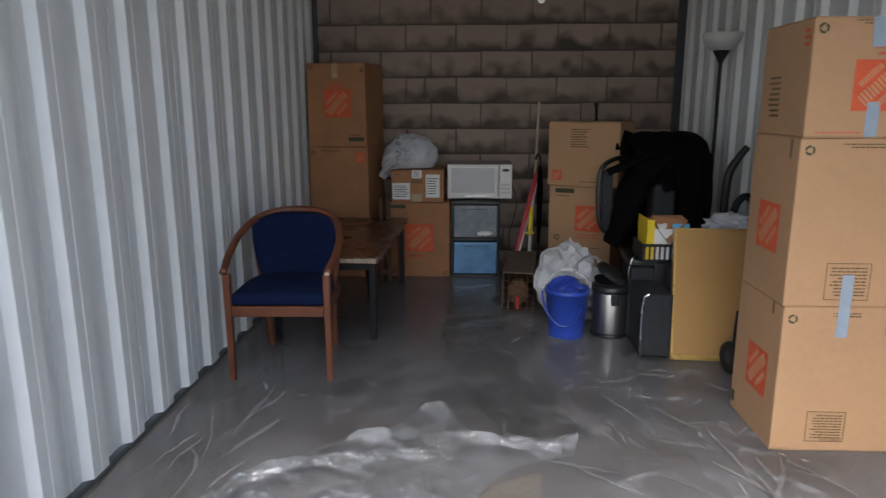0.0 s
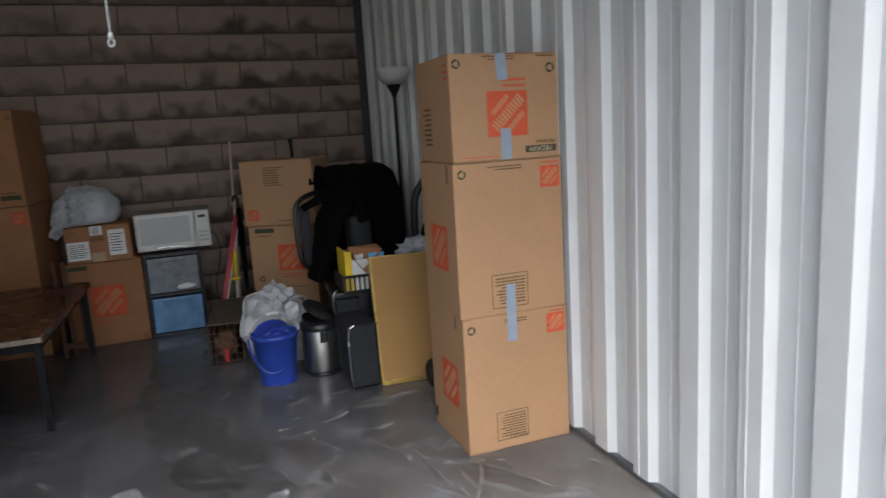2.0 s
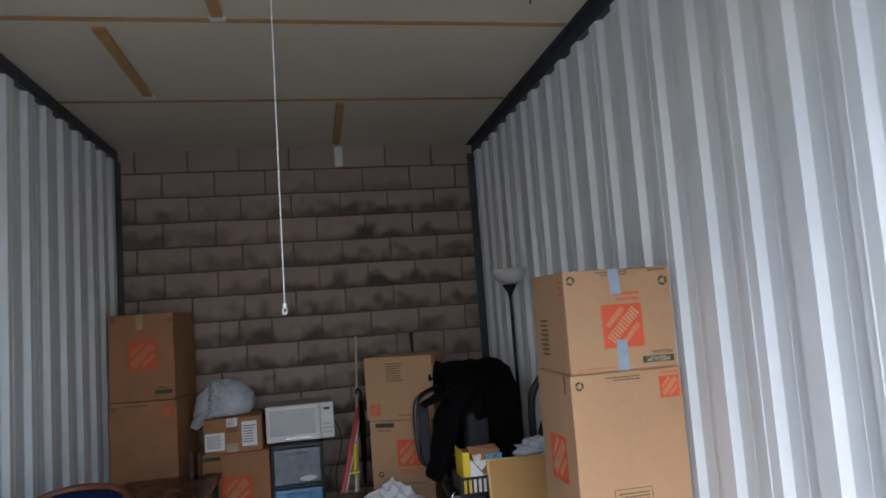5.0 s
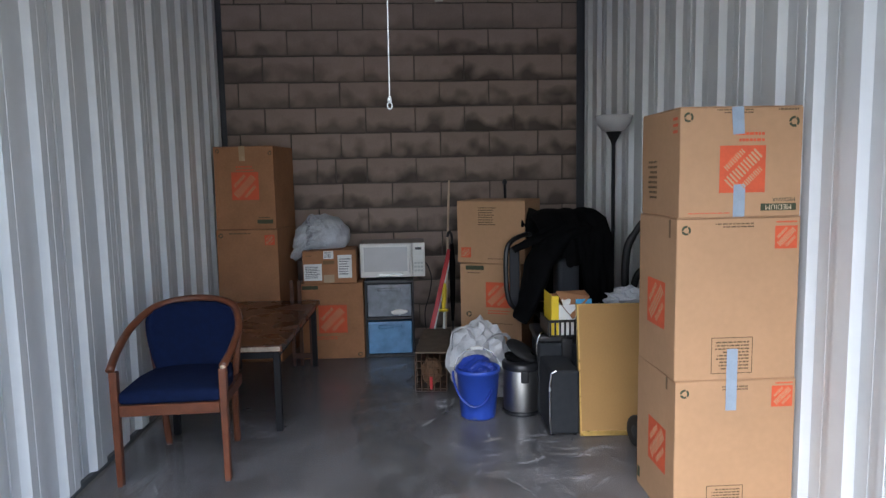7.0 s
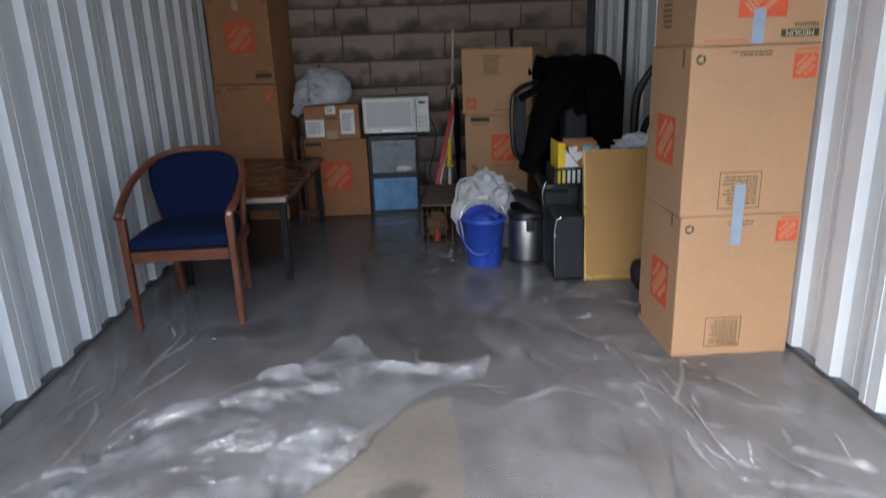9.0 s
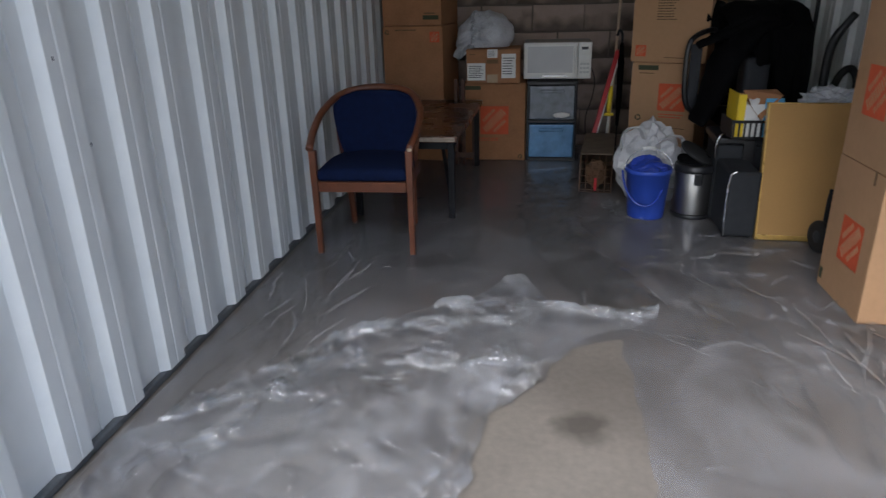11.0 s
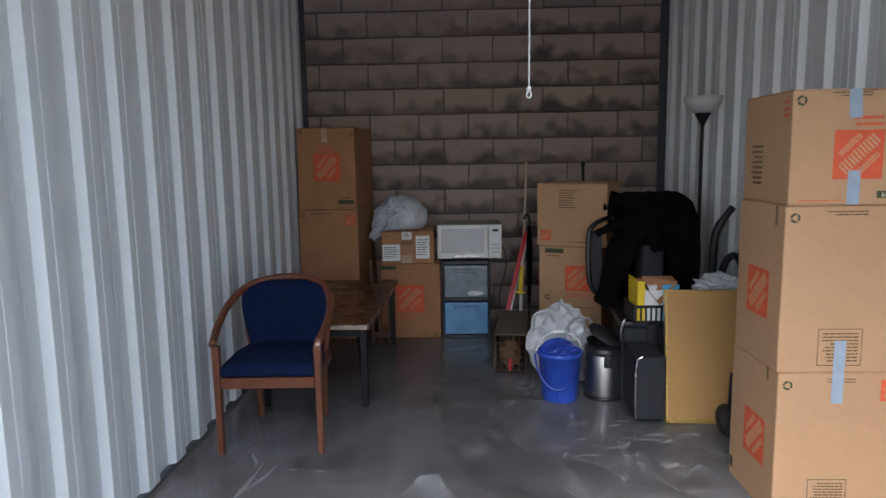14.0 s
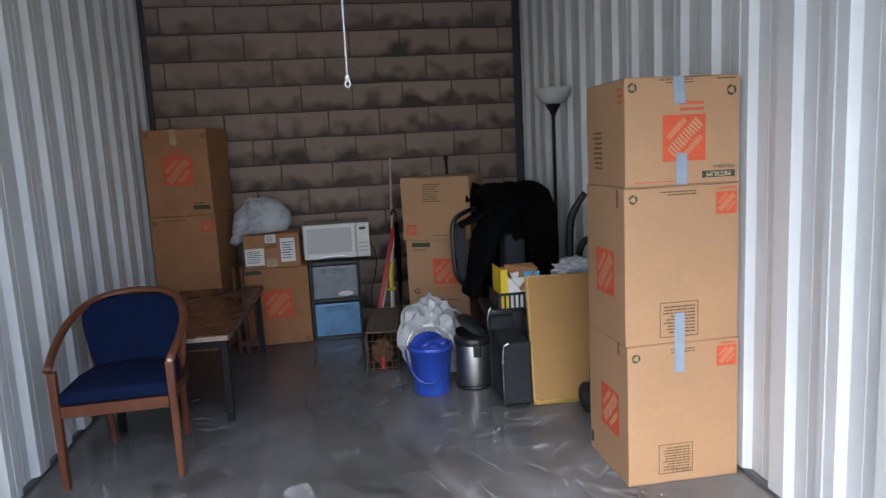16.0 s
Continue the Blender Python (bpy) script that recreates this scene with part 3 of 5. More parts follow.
LIGHT_PAPER = material("cream_print", (0.62, 0.5, 0.33), 0.7, vary=0.08, bump=0)
# stack of three beside the steel wall
moving_box("large plain cardboard moving box standing on the floor, upside-down print", 0.47, 0.41, 0.583, pose(0.918, 1.325, 0, 0, 0, 0), (
    ("ring", "front", 0.035, 0.535, 0.036, 180), ("lines", "front", 0.215, 0.553, (0.13, 0.022, 2), 180), ("logo", "front", 0.415, 0.515, 0.082, 180),
    ("orange_lines", "front", 0.415, 0.567, (0.08, 0.014, 1), 180), ("panel", "front", 0.2, 0.105, (0.145, 0.125), 180), ("word", "front", 0.225, 0.052, ("FRAGILE", 0.022, DARK_INK), 180),
    ("logo", "left", 0.235, 0.27, 0.185, 180), ("strip", "left", 0.33, 0.555, (0.018, 0.05), 0), ("patch", "left", 0.03, 0.06, (0.03, 0.05), 0)), seed=1)
moving_box("large cardboard moving box in the middle of a stack, upside-down print", 0.47, 0.39, 0.617, pose(0.912, 1.315, 0.585, 0, 0, 0), (
    ("ring", "front", 0.035, 0.572, 0.036, 180), ("lines", "front", 0.215, 0.588, (0.15, 0.022, 2), 180), ("logo", "front", 0.415, 0.54, 0.085, 180),
    ("orange_lines", "front", 0.415, 0.597, (0.08, 0.014, 1), 180), ("panel", "front", 0.22, 0.095, (0.16, 0.14), 180),
    ("tape", "front", 0.222, 0.0, (0.042, 0.24), 0), ("logo", "left", 0.2, 0.27, 0.185, 180), ("strip", "left", 0.33, 0.575, (0.018, 0.07), 0)), seed=2)
moving_box("medium cardboard moving box on top of a stack, upside-down print", 0.46, 0.385, 0.402, pose(0.913, 1.313, 1.204, 0, 0, 0), (
    ("ring", "front", 0.03, 0.365, 0.036, 180), ("logo", "front", 0.235, 0.175, 0.172, 180), ("orange_lines", "front", 0.26, 0.292, (0.11, 0.045, 2), 180),
    ("lines", "front", 0.2, 0.385, (0.14, 0.02, 2), 180), ("lines", "front", 0.395, 0.39, (0.09, 0.014, 1), 180), ("ring", "front", 0.425, 0.345, 0.04, 180),
    ("patch", "front", 0.375, 0.034, (0.135, 0.026), 0), ("word", "front", 0.375, 0.0345, ("MEDIUM", 0.027, LIGHT_PAPER), 180), ("word", "front", 0.395, 0.062, ("MEDIANA", 0.02, GREEN_INK), 180),
    ("orange_lines", "front", 0.11, 0.015, (0.16, 0.008, 1), 180), ("tape", "front", 0.215, 0.352, (0.044, 0.1), 4), ("tape", "front", 0.225, 0.06, (0.044, 0.12), 0),
    ("lines", "left", 0.12, 0.14, (0.1, 0.16, 8), 180), ("orange_lines", "left", 0.35, 0.34, (0.05, 0.07, 3), 0)), seed=3)
# two in the back corner
moving_box("large cardboard moving box on the floor in the back corner", 0.465, 0.5, 1.01, pose(-1.49, 3.985, 0, 0, 0, -6), (
    ("logo", "front", 0.405, 0.93, 0.075, 0), ("lines", "front", 0.2, 0.98, (0.2, 0.02, 1), 0), ("ring", "front", 0.035, 0.965, 0.035, 0)), mat=CARD_OLD, seed=4)
moving_box("cardboard moving box stacked high in the back corner", 0.455, 0.49, 0.612, pose(-1.488, 3.99, 1.012, 0, 0, -7), (
    ("logo", "front", 0.235, 0.32, 0.205, 0), ("orange_lines", "front", 0.24, 0.45, (0.14, 0.05, 2), 0), ("patch", "front", 0.375, 0.055, (0.12, 0.03), 0),
    ("lines", "front", 0.375, 0.085, (0.1, 0.02, 1), 0), ("clear", "front", 0.22, 0.56, (0.045, 0.11), 0), ("ring", "front", 0.43, 0.56, 0.03, 0), ("ring", "front", 0.035, 0.58, 0.03, 0)), mat=CARD_OLD, seed=5)
# the box below the printed carton
moving_box("cardboard moving box on the floor under a printed carton", 0.475, 0.45, 0.587, pose(-0.905, 3.975, 0, 0, 0, 0), (
    ("logo", "front", 0.24, 0.31, 0.215, 0), ("orange_lines", "front", 0.21, 0.165, (0.2, 0.03, 2), 0), ("patch", "front", 0.075, 0.555, (0.12, 0.028), 0), ("ring", "front", 0.44, 0.03, 0.035, 0)), mat=CARD_OLD, seed=6)
moving_box("small brown shipping carton with white labels and hand hole", 0.40, 0.33, 0.245, pose(-0.915, 3.89, 0.591, 0, 0, 1), (
    ("paper", "front", 0.075, 0.085, (0.135, 0.125), 0), ("paper", "front", 0.315, 0.125, (0.105, 0.175), 0), ("slot", "front", 0.195, 0.158, (0.085, 0.028), 0),
    ("clear", "front", 0.195, 0.035, (0.08, 0.06), 0), ("paper", "front", 0.195, 0.215, (0.075, 0.06), 0), ("lines", "front", 0.05, 0.21, (0.05, 0.012, 1), 0)), mat=CARD_OLD, seed=7)
# two in the middle
moving_box("cardboard moving box on the floor below another", 0.43, 0.42, 0.778, pose(0.32, 3.41, 0, 0, 0, -22), (
    ("logo", "front", 0.27, 0.56, 0.175, 0), ("orange_lines", "front", 0.28, 0.44, (0.17, 0.035, 2), 0), ("patch", "front", 0.105, 0.745, (0.13, 0.03), 0),
    ("lines", "front", 0.1, 0.71, (0.1, 0.015, 1), 0), ("ring", "front", 0.06, 0.42, 0.04, 0), ("lines", "front", 0.3, 0.36, (0.2, 0.012, 1), 0)), mat=CARD, seed=8)
moving_box("cardboard moving box with creased lid on another box", 0.482, 0.42, 0.425, pose(0.333, 3.4, 0.78, 0, 0, -25), (
    ("logo", "front", 0.065, 0.07, 0.07, 0), ("lines", "front", 0.22, 0.32, (0.13, 0.13, 8), 0), ("lines", "front", 0.33, 0.03, (0.22, 0.012, 1), 0)), mat=CARD, seed=9)


# ---- furniture ----
def armchair():
    top = thing("armchair", "wooden armchair with navy blue upholstered seat and rounded back", "chair", pose(-1.405, 1.7, 0, 0, 0, 2))
    bmz = lambda: bmesh.new()
    for s in (-1, 1):
        bm = box(bmz(), s * 0.238 - 0.018, s * 0.238 + 0.018, -0.019, 0.019, 0, 0.535, bevel=0.006, segs=2)
        for v in bm.verts:
            if v.co.z < 0.1:
                v.co.x += (s * 0.238 - v.co.x) * 0.25
        part("leg", bm, CHAIR_WOOD, top)
        part("leg", tube(bmz(), curve_points([(s * 0.175, 0.48, 0), (s * 0.185, 0.44, 0.3), (s * 0.212, 0.43, 0.55), (s * 0.197, 0.452, 0.735)], 12), 0.018, 8), CHAIR_WOOD, top)
        part("side_rail", box(bmz(), s * 0.215 - 0.012, s * 0.215 + 0.012, 0.01, 0.43, 0.325, 0.38, bevel=0.003), CHAIR_WOOD, top)
        if s > 0:
            part("chipped_end", smooth(blob(bmz(), (s * 0.243, -0.016, 0.541), (0.013, 0.011, 0.01), 0.2, 3, 2, sub=2)), CHIP, top, "pale chipped wood at the arm's end")
    part("front_rail", box(bmz(), -0.22, 0.22, -0.014, 0.014, 0.327, 0.379, bevel=0.003), CHAIR_WOOD, top)
    part("back_rail", box(bmz(), -0.18, 0.18, 0.43, 0.45, 0.33, 0.37, bevel=0.003), CHAIR_WOOD, top)
    hoop = curve_points([(-0.245, -0.02, 0.545), (-0.262, 0.12, 0.6), (-0.255, 0.3, 0.675), (-0.18, 0.46, 0.745), (0, 0.51, 0.77), (0.18, 0.46, 0.745), (0.255, 0.3, 0.675), (0.262, 0.12, 0.6), (0.245, -0.02, 0.545)], 48)
    part("arm_hoop", smooth(tube(bmz(), hoop, 0.0195, 10, 0.85)), CHAIR_WOOD, top, "bent wooden rail of arms and back")
    bm = box(bmz(), -0.225, 0.225, -0.018, 0.45, 0.38, 0.44, bevel=0.022, segs=3)
    bmesh.ops.subdivide_edges(bm, edges=[e for e in bm.edges if e.calc_length() > 0.2], cuts=6, use_grid_fill=True)
    for v in bm.verts:
        if v.co.z > 0.41:
            v.co.z += 0.022 * (1 - (v.co.x / 0.23) ** 2) * (1 - ((v.co.y - 0.21) / 0.24) ** 2)
        if v.co.y > 0.25:
            v.co.x *= 1 - 0.2 * (v.co.y - 0.25) / 0.2
    part("seat", smooth(bm), NAVY, top)
    bm = bmz()
    n, k = 16, 14
    rows = []
    for j in range(k + 1):
        z = 0.40 + 0.355 * j / k
        t = j / k
        half = 0.155 + 0.075 * math.sin(t * 1.9) if t < 0.8 else (0.155 + 0.075 * math.sin(1.52)) * math.sqrt(max(0.04, 1 - ((t - 0.8) / 0.23) ** 2))
        rows.append([(half * (2 * i / n - 1), 0.405 + 0.09 * t - 0.05 * (2 * i / n - 1) ** 2, z) for i in range(n + 1)])
    for y_off, flip in ((-0.022, False), (0.022, True)):
        g = [[bm.verts.new((x, y + y_off, z)) for x, y, z in r] for r in rows]
        for a, b in zip(g, g[1:]):
            for i in range(n):
                bm.faces.new((a[i], a[i + 1], b[i + 1], b[i]))
        if not flip:
            first = g
    for a, b in ((first, g),):
        for j in range(k):
            bm.faces.new((a[j][0], a[j + 1][0], b[j + 1][0], b[j][0]))
            bm.faces.new((a[j][n], b[j][n], b[j + 1][n], a[j + 1][n]))
        for i in range(n):
            bm.faces.new((a[k][i], a[k][i + 1], b[k][i + 1], b[k][i]))
            bm.faces.new((a[0][i], b[0][i], b[0][i + 1], a[0][i + 1]))
    part("backrest", smooth(bm), NAVY, top)
    return top


armchair()


def coffee_table():
    top = thing("coffee_table", "low dark wood coffee table with black metal legs", "table", pose(-1.31, 2.945, 0, 0, 0, -1))
    bm = cuboid(-0.318, 0.318, -0.68, 0.68, 0.452, 0.487, bevel=0.006, segs=2)
    part("tabletop", bm, TABLE_WOOD, top)
    part("worn_edge", cuboid(0.02, 0.306, -0.684, -0.679, 0.458, 0.482, bevel=0.001), WORN, top, "pale worn strip on the end edge")
    for x in (-0.278, 0.278):
        for y in (-0.64, 0.62):
            bm = cuboid(x - 0.018, x + 0.018, y - 0.018, y + 0.018, 0.0, 0.451, bevel=0.005, segs=2)
            part("leg", bm, BLACK_METAL, top)
        part("long_rail", cuboid(x - 0.012, x + 0.012, -0.62, 0.6, 0.41, 0.45, bevel=0.002), BLACK_METAL, top)
    for y in (-0.64, 0.62):
        part("end_rail", cuboid(-0.259, 0.259, y - 0.012, y + 0.012, 0.41, 0.45, bevel=0.002), BLACK_METAL, top)
    part("brace", tube(bmesh.new(), [(0.268, -0.62, 0.12), (0.08, 0.2, 0.3), (-0.262, 0.6, 0.42)], 0.012), BLACK_METAL, top)


coffee_table()


def slatted_stand():
    top = thing("slatted_stand", "dark reddish wooden stand with narrow upright slats", "stand", pose(-1.085, 3.585, 0))
    for x in (-0.09, -0.035, 0.04):
        part("post", cuboid(x - 0.012, x + 0.012, -0.015, 0.015, 0, 0.64 if x < 0.03 else 0.45, bevel=0.003), BROWN_WOOD, top)
    part("rail", cuboid(-0.1, 0.052, -0.022, -0.0155, 0.06, 0.1, bevel=0.002), BROWN_WOOD, top)
    part("rail", cuboid(-0.1, 0.052, -0.022, -0.0155, 0.38, 0.42, bevel=0.002), BROWN_WOOD, top)


slatted_stand()


def drawer_unit():
    top = thing("drawer_unit", "two-drawer plastic storage unit with black frame and clear fronts", "drawers", pose(-0.47, 3.94, 0))
    w, d = 0.375, 0.36
    for x in (-w / 2, w / 2 - 0.014):
        part("side", cuboid(x, x + 0.014, -d / 2, d / 2, 0, 0.595, bevel=0.003), BLACK_PLASTIC, top)
    for z in (0.0, 0.289, 0.573):
        part("shelf", cuboid(-w / 2 + 0.0142, w / 2 - 0.0142, -d / 2, d / 2, z, z + 0.022, bevel=0.003), BLACK_PLASTIC, top)
    part("back", cuboid(-w / 2 + 0.0142, w / 2 - 0.0142, d / 2 - 0.008, d / 2, 0.0225, 0.5725), BLACK_PLASTIC, top)
    for z, mat, lab in ((0.025, DRAWER_BLUE, "clear drawer full of blue cloth"), (0.314, DRAWER_CLEAR, "clear drawer, half full")):
        bm = cuboid(-w / 2 + 0.018, w / 2 - 0.018, -d / 2 - 0.008, d / 2 - 0.03, z, z + 0.252, bevel=0.01, segs=3)
        dr = part("drawer", bm, mat, top, lab)
        part("handle", cuboid(-0.09, 0.09, -d / 2 - 0.02, -d / 2 - 0.009, z + 0.2, z + 0.225, bevel=0.005, segs=2), mat, dr)
    part("paper_scrap", smooth(blob(bmesh.new(), (0.075, -d / 2 - 0.01, 0.35), (0.06, 0.004, 0.02), 0.3, 2, 4, sub=3)), PAPER, top, "white paper showing through the drawer")


drawer_unit()


def microwave():
    top = thing("microwave_oven", "white countertop microwave oven on plastic drawers", "microwave", pose(-0.44, 3.85, 0.597))
    w, d, h = 0.5, 0.36, 0.275
    part("casing", cuboid(-w / 2, w / 2, 0.012, d, 0.008, h, bevel=0.006, segs=2), GREY_CASING, top, "grey-brown painted steel casing")
    door = part("door", cuboid(-w / 2, w / 2 - 0.098, -0.012, 0.0115, 0.01, h - 0.002, bevel=0.007, segs=2), WHITE_PLASTIC, top)
    part("window", cuboid(-w / 2 + 0.03, w / 2 - 0.135, -0.0135, -0.0122, 0.055, h - 0.03), OVEN_WINDOW, door)
    part("handle", cuboid(w / 2 - 0.122, w / 2 - 0.106, -0.03, -0.013, 0.045, h - 0.03, bevel=0.005, segs=2), WHITE_PLASTIC, door)
    part("badge", cuboid(-0.11, 0.07, -0.0145, -0.0125, 0.026, 0.037, bevel=0.0005), CHROME, door)
    panel = part("control_panel", cuboid(w / 2 - 0.096, w / 2, -0.01, 0.0115, 0.01, h - 0.002, bevel=0.005, segs=2), WHITE_PLASTIC, top)
    part("display", cuboid(w / 2 - 0.075, w / 2 - 0.025, -0.0115, -0.0102, h - 0.055, h - 0.035), DISPLAY, panel)
    part("keypad", cuboid(w / 2 - 0.084, w / 2 - 0.014, -0.0115, -0.0102, 0.145, 0.18), PAPER, panel)
    for i in range(3):
        for j in range(3):
            part("key", cuboid(w / 2 - 0.082 + i * 0.024, w / 2 - 0.064 + i * 0.024, -0.0117, -0.0102, 0.05 + j * 0.03, 0.065 + j * 0.03, bevel=0.0004), KEYPAD, panel)
    part("power_cord", tube(bmesh.new(), curve_points([(0.2, d - 0.002, 0.1), (0.27, d + 0.03, 0.06), (0.31, d + 0.02, -0.06), (0.29, d, -0.2), (0.25, d - 0.02, -0.34), (0.26, d - 0.04, -0.5), (0.3, d - 0.08, -0.585)], 40), 0.0045), RUBBER, top, "thin black power cord hanging down behind")
    for x in (-0.2, 0.2):
        for y in (0.04, 0.32):
            part("foot", lathe(bmesh.new(), [(0.012, 0), (0.012, 0.0078)], (x, y, 0), 12), RUBBER, top)


microwave()


def bag_on_carton():
    top = thing("plastic_bag", "full pale plastic bag lying on a shipping carton", "bag", pose(-0.97, 3.95, 0.84))
    bm = bmesh.new()
    for v in bmesh.ops.create_icosphere(bm, subdivisions=5, radius=1)["verts"]:
        d = v.co.normalized()
        loose = min(1, max(0.15, 0.55 - d.x * 1.1))       # crinkled at one end, taut at the other
        k = 0.86 + loose * (0.42 * (crease(d, 14, 6, 2.4) - 0.5) + 0.12 * (crease(d, 5, 6, 6.0) - 0.5)) + 0.05 * noise.noise(d * 2)
        v.co = Vector((d.x * 0.25 * k - 0.015, d.y * 0.17 * k, max(0.0, 0.09 + d.z * 0.195 * k)))
        if v.co.x < -0.1 and v.co.y < 0.05:
            v.co.z -= (-0.1 - v.co.x) * 0.8
            v.co.y -= 0.05
    part("bag", bm, BAG_GREY, top)


bag_on_carton()


# ---- things along the far side ----
def bucket():
    top = thing("bucket", "blue plastic bucket holding a dark blue bin liner", "bucket", pose(0.066, 2.43, 0))
    prof = [(0.098, 0), (0.1, 0.004), (0.122, 0.26), (0.129, 0.262), (0.129, 0.285), (0.124, 0.288), (0.119, 0.284), (0.096, 0.01), (0.0, 0.008)]
    bm = bmesh.new()
    lathe(bm, prof[:-1], n=40)
    part("pail", smooth(bm), BLUE_PLASTIC, top)
    bm = bmesh.new()
    for v in bmesh.ops.create_icosphere(bm, subdivisions=4, radius=1)["verts"]:
        d = v.co.normalized()
        k = 0.8 + 0.4 * (crease(d, 6, 5, 2.2) - 0.4)
        v.co = Vector((-0.005 + d.x * 0.116 * min(1, k), 0.008 + d.y * 0.11 * min(1, k), 0.268 + d.z * 0.082 * k * (1 + 0.35 * d.y)))
    part("liner", bm, BLUE_BAG, top, "crumpled dark blue bin liner")
    arc = [(0.128 * math.cos(a), -0.02 - 0.13 * math.sin(a), 0.27 - 0.17 * math.sin(a)) for a in [math.pi * k / 20 for k in range(21)]]
    part("liner_cord", tube(bmesh.new(), [(0.9 * x - 0.03, y, z) for x, y, z in arc], 0.006), BLUE_BAG, top, "dark blue loop of the liner hanging down")
    bail = [(0.132 * math.cos(a), 0.04 * math.sin(a), 0.27 + 0.115 * math.sin(a)) for a in [math.pi * k / 24 for k in range(25)]]
    handle = part("handle", smooth(tube(bmesh.new(), bail, 0.0035)), CHROME, top, "thin wire bail handle standing up")
    part("grip", smooth(tube(bmesh.new(), bail[10:15], 0.011, 10)), WHITE_PLASTIC, handle, "white plastic grip")


bucket()


def white_bags():
    top = thing("carrier_bag", "stuffed white plastic carrier bag standing behind the bucket", "bag", pose(0.09, 2.735, 0))
    bm = bmesh.new()
    g = bmesh.ops.create_icosphere(bm, subdivisions=4, radius=1)["verts"]
    for v in g:
        d = v.co.normalized()
        up = max(0, d.z)
        k = 0.44 + 0.62 * crease(d, 4, 4, 1.35) + 0.2 * crease(d, 19, 4, 2.5) + 0.12 * noise.noise(d * 3.2)
        v.co = Vector((0.012 + d.x * 0.185 * k * (1.05 - 0.15 * up), d.y * 0.13 * k, 0.225 + d.z * 0.25 * k))
        if v.co.z > 0.3:
            v.co.x += 0.05 * (v.co.z - 0.3) / 0.2 * noise.noise(Vector((d.x * 5, d.y * 5, 2)))
        v.co.z = max(0.004, v.co.z)
    part("bag", bm, BAG_WHITE, top)
    for s2, pts in ((-1, [(-0.03, -0.08, 0.4), (-0.07, -0.1, 0.47), (-0.15, -0.09, 0.44), (-0.16, -0.1, 0.33)]), (1, [(0.06, -0.08, 0.38), (0.11, -0.1, 0.42), (0.19, -0.08, 0.4), (0.2, -0.1, 0.28)])):
        part("bag_handle", tube(bmesh.new(), curve_points(pts, 9), [0.02, 0.024, 0.018, 0.026, 0.02, 0.03, 0.02, 0.026, 0.03, 0.012], 7, 0.3), BAG_WHITE, top)


white_bags()


def pedal_bin():
    top = thing("trash_can", "round stainless steel trash can with black lid and liner", "trash can", pose(0.325, 2.47, 0))
    part("base", smooth(lathe(bmesh.new(), [(0.108, 0), (0.112, 0.004), (0.112, 0.02), (0.106, 0.024)], n=40)), BLACK_PLASTIC, top)
    part("drum", smooth(lathe(bmesh.new(), [(0.104, 0.024), (0.105, 0.03), (0.105, 0.262), (0.103, 0.266)], n=40)), STEEL_BRUSHED, top, "brushed stainless steel drum")
    part("rim", smooth(lathe(bmesh.new(), [(0.11, 0.262), (0.112, 0.268), (0.112, 0.3), (0.1, 0.306)], n=40)), BLACK_PLASTIC, top)
    part("catch", cuboid(-0.022, 0.022, -0.124, -0.104, 0.2, 0.272, bevel=0.009, segs=3), BLACK_PLASTIC, top)
    part("liner", smooth(blob(bmesh.new(), (0.0, 0.03, 0.3), (0.085, 0.075, 0.06), 0.22, 1.4, 12, sub=4)), BLACK_CLOTH, top, "black bin liner bulging out")
    part("lid", smooth(lathe(bmesh.new(), [(0.1, 0.0), (0.105, 0.006), (0.1, 0.02), (0.05, 0.032), (0.004, 0.034)], n=36)), RUBBER, top, "matt black lid tipped open", pose(0.005, 0.03, 0.345, 12, 30, 0))


pedal_bin()


def suitcases():
    top = thing("suitcase", "upright black soft suitcase with pale piping", "suitcase", pose(0.482, 2.055, 0, 0, 0, -2))
    part("shell", cuboid(-0.08, 0.08, 0.0, 0.36, 0.012, 0.355, bevel=0.018, segs=3), GREY_CLOTH, top)
    part("piping", tube(bmesh.new(), [(-0.072, 0.0, 0.02), (-0.078, -0.004, 0.1), (-0.079, -0.004, 0.28), (-0.07, -0.002, 0.345), (-0.045, 0.0, 0.357)], 0.005), CHROME, top, "pale grey piping")
    for x in (-0.06, 0.06):
        for y in (0.04, 0.32):
            part("foot", lathe(bmesh.new(), [(0.012, 0), (0.012, 0.0125)], (x, y, 0), 10), RUBBER, top)
    top = thing("storage_crate", "black plastic storage tote behind the upright suitcase", "tote", pose(0.575, 2.52, 0, 0, 0, -4))
    part("tub", cuboid(-0.16, 0.16, -0.16, 0.16, 0.0, 0.43, bevel=0.02, segs=3), GREY_CLOTH, top)
    part("lid", cuboid(-0.175, 0.175, -0.175, 0.175, 0.4305, 0.47, bevel=0.012, segs=2), BLACK_PLASTIC, top)
    part("latch", cuboid(-0.03, 0.03, -0.19, -0.1755, 0.33, 0.46, bevel=0.005, segs=2), BLACK_PLASTIC, top)
    part("lid_handle", tube(bmesh.new(), curve_points([(-0.165, -0.18, 0.36), (-0.17, -0.19, 0.42), (-0.155, -0.19, 0.48), (-0.13, -0.17, 0.49)], 12), 0.006), CHROME, top, "grey curved handle")


suitcases()


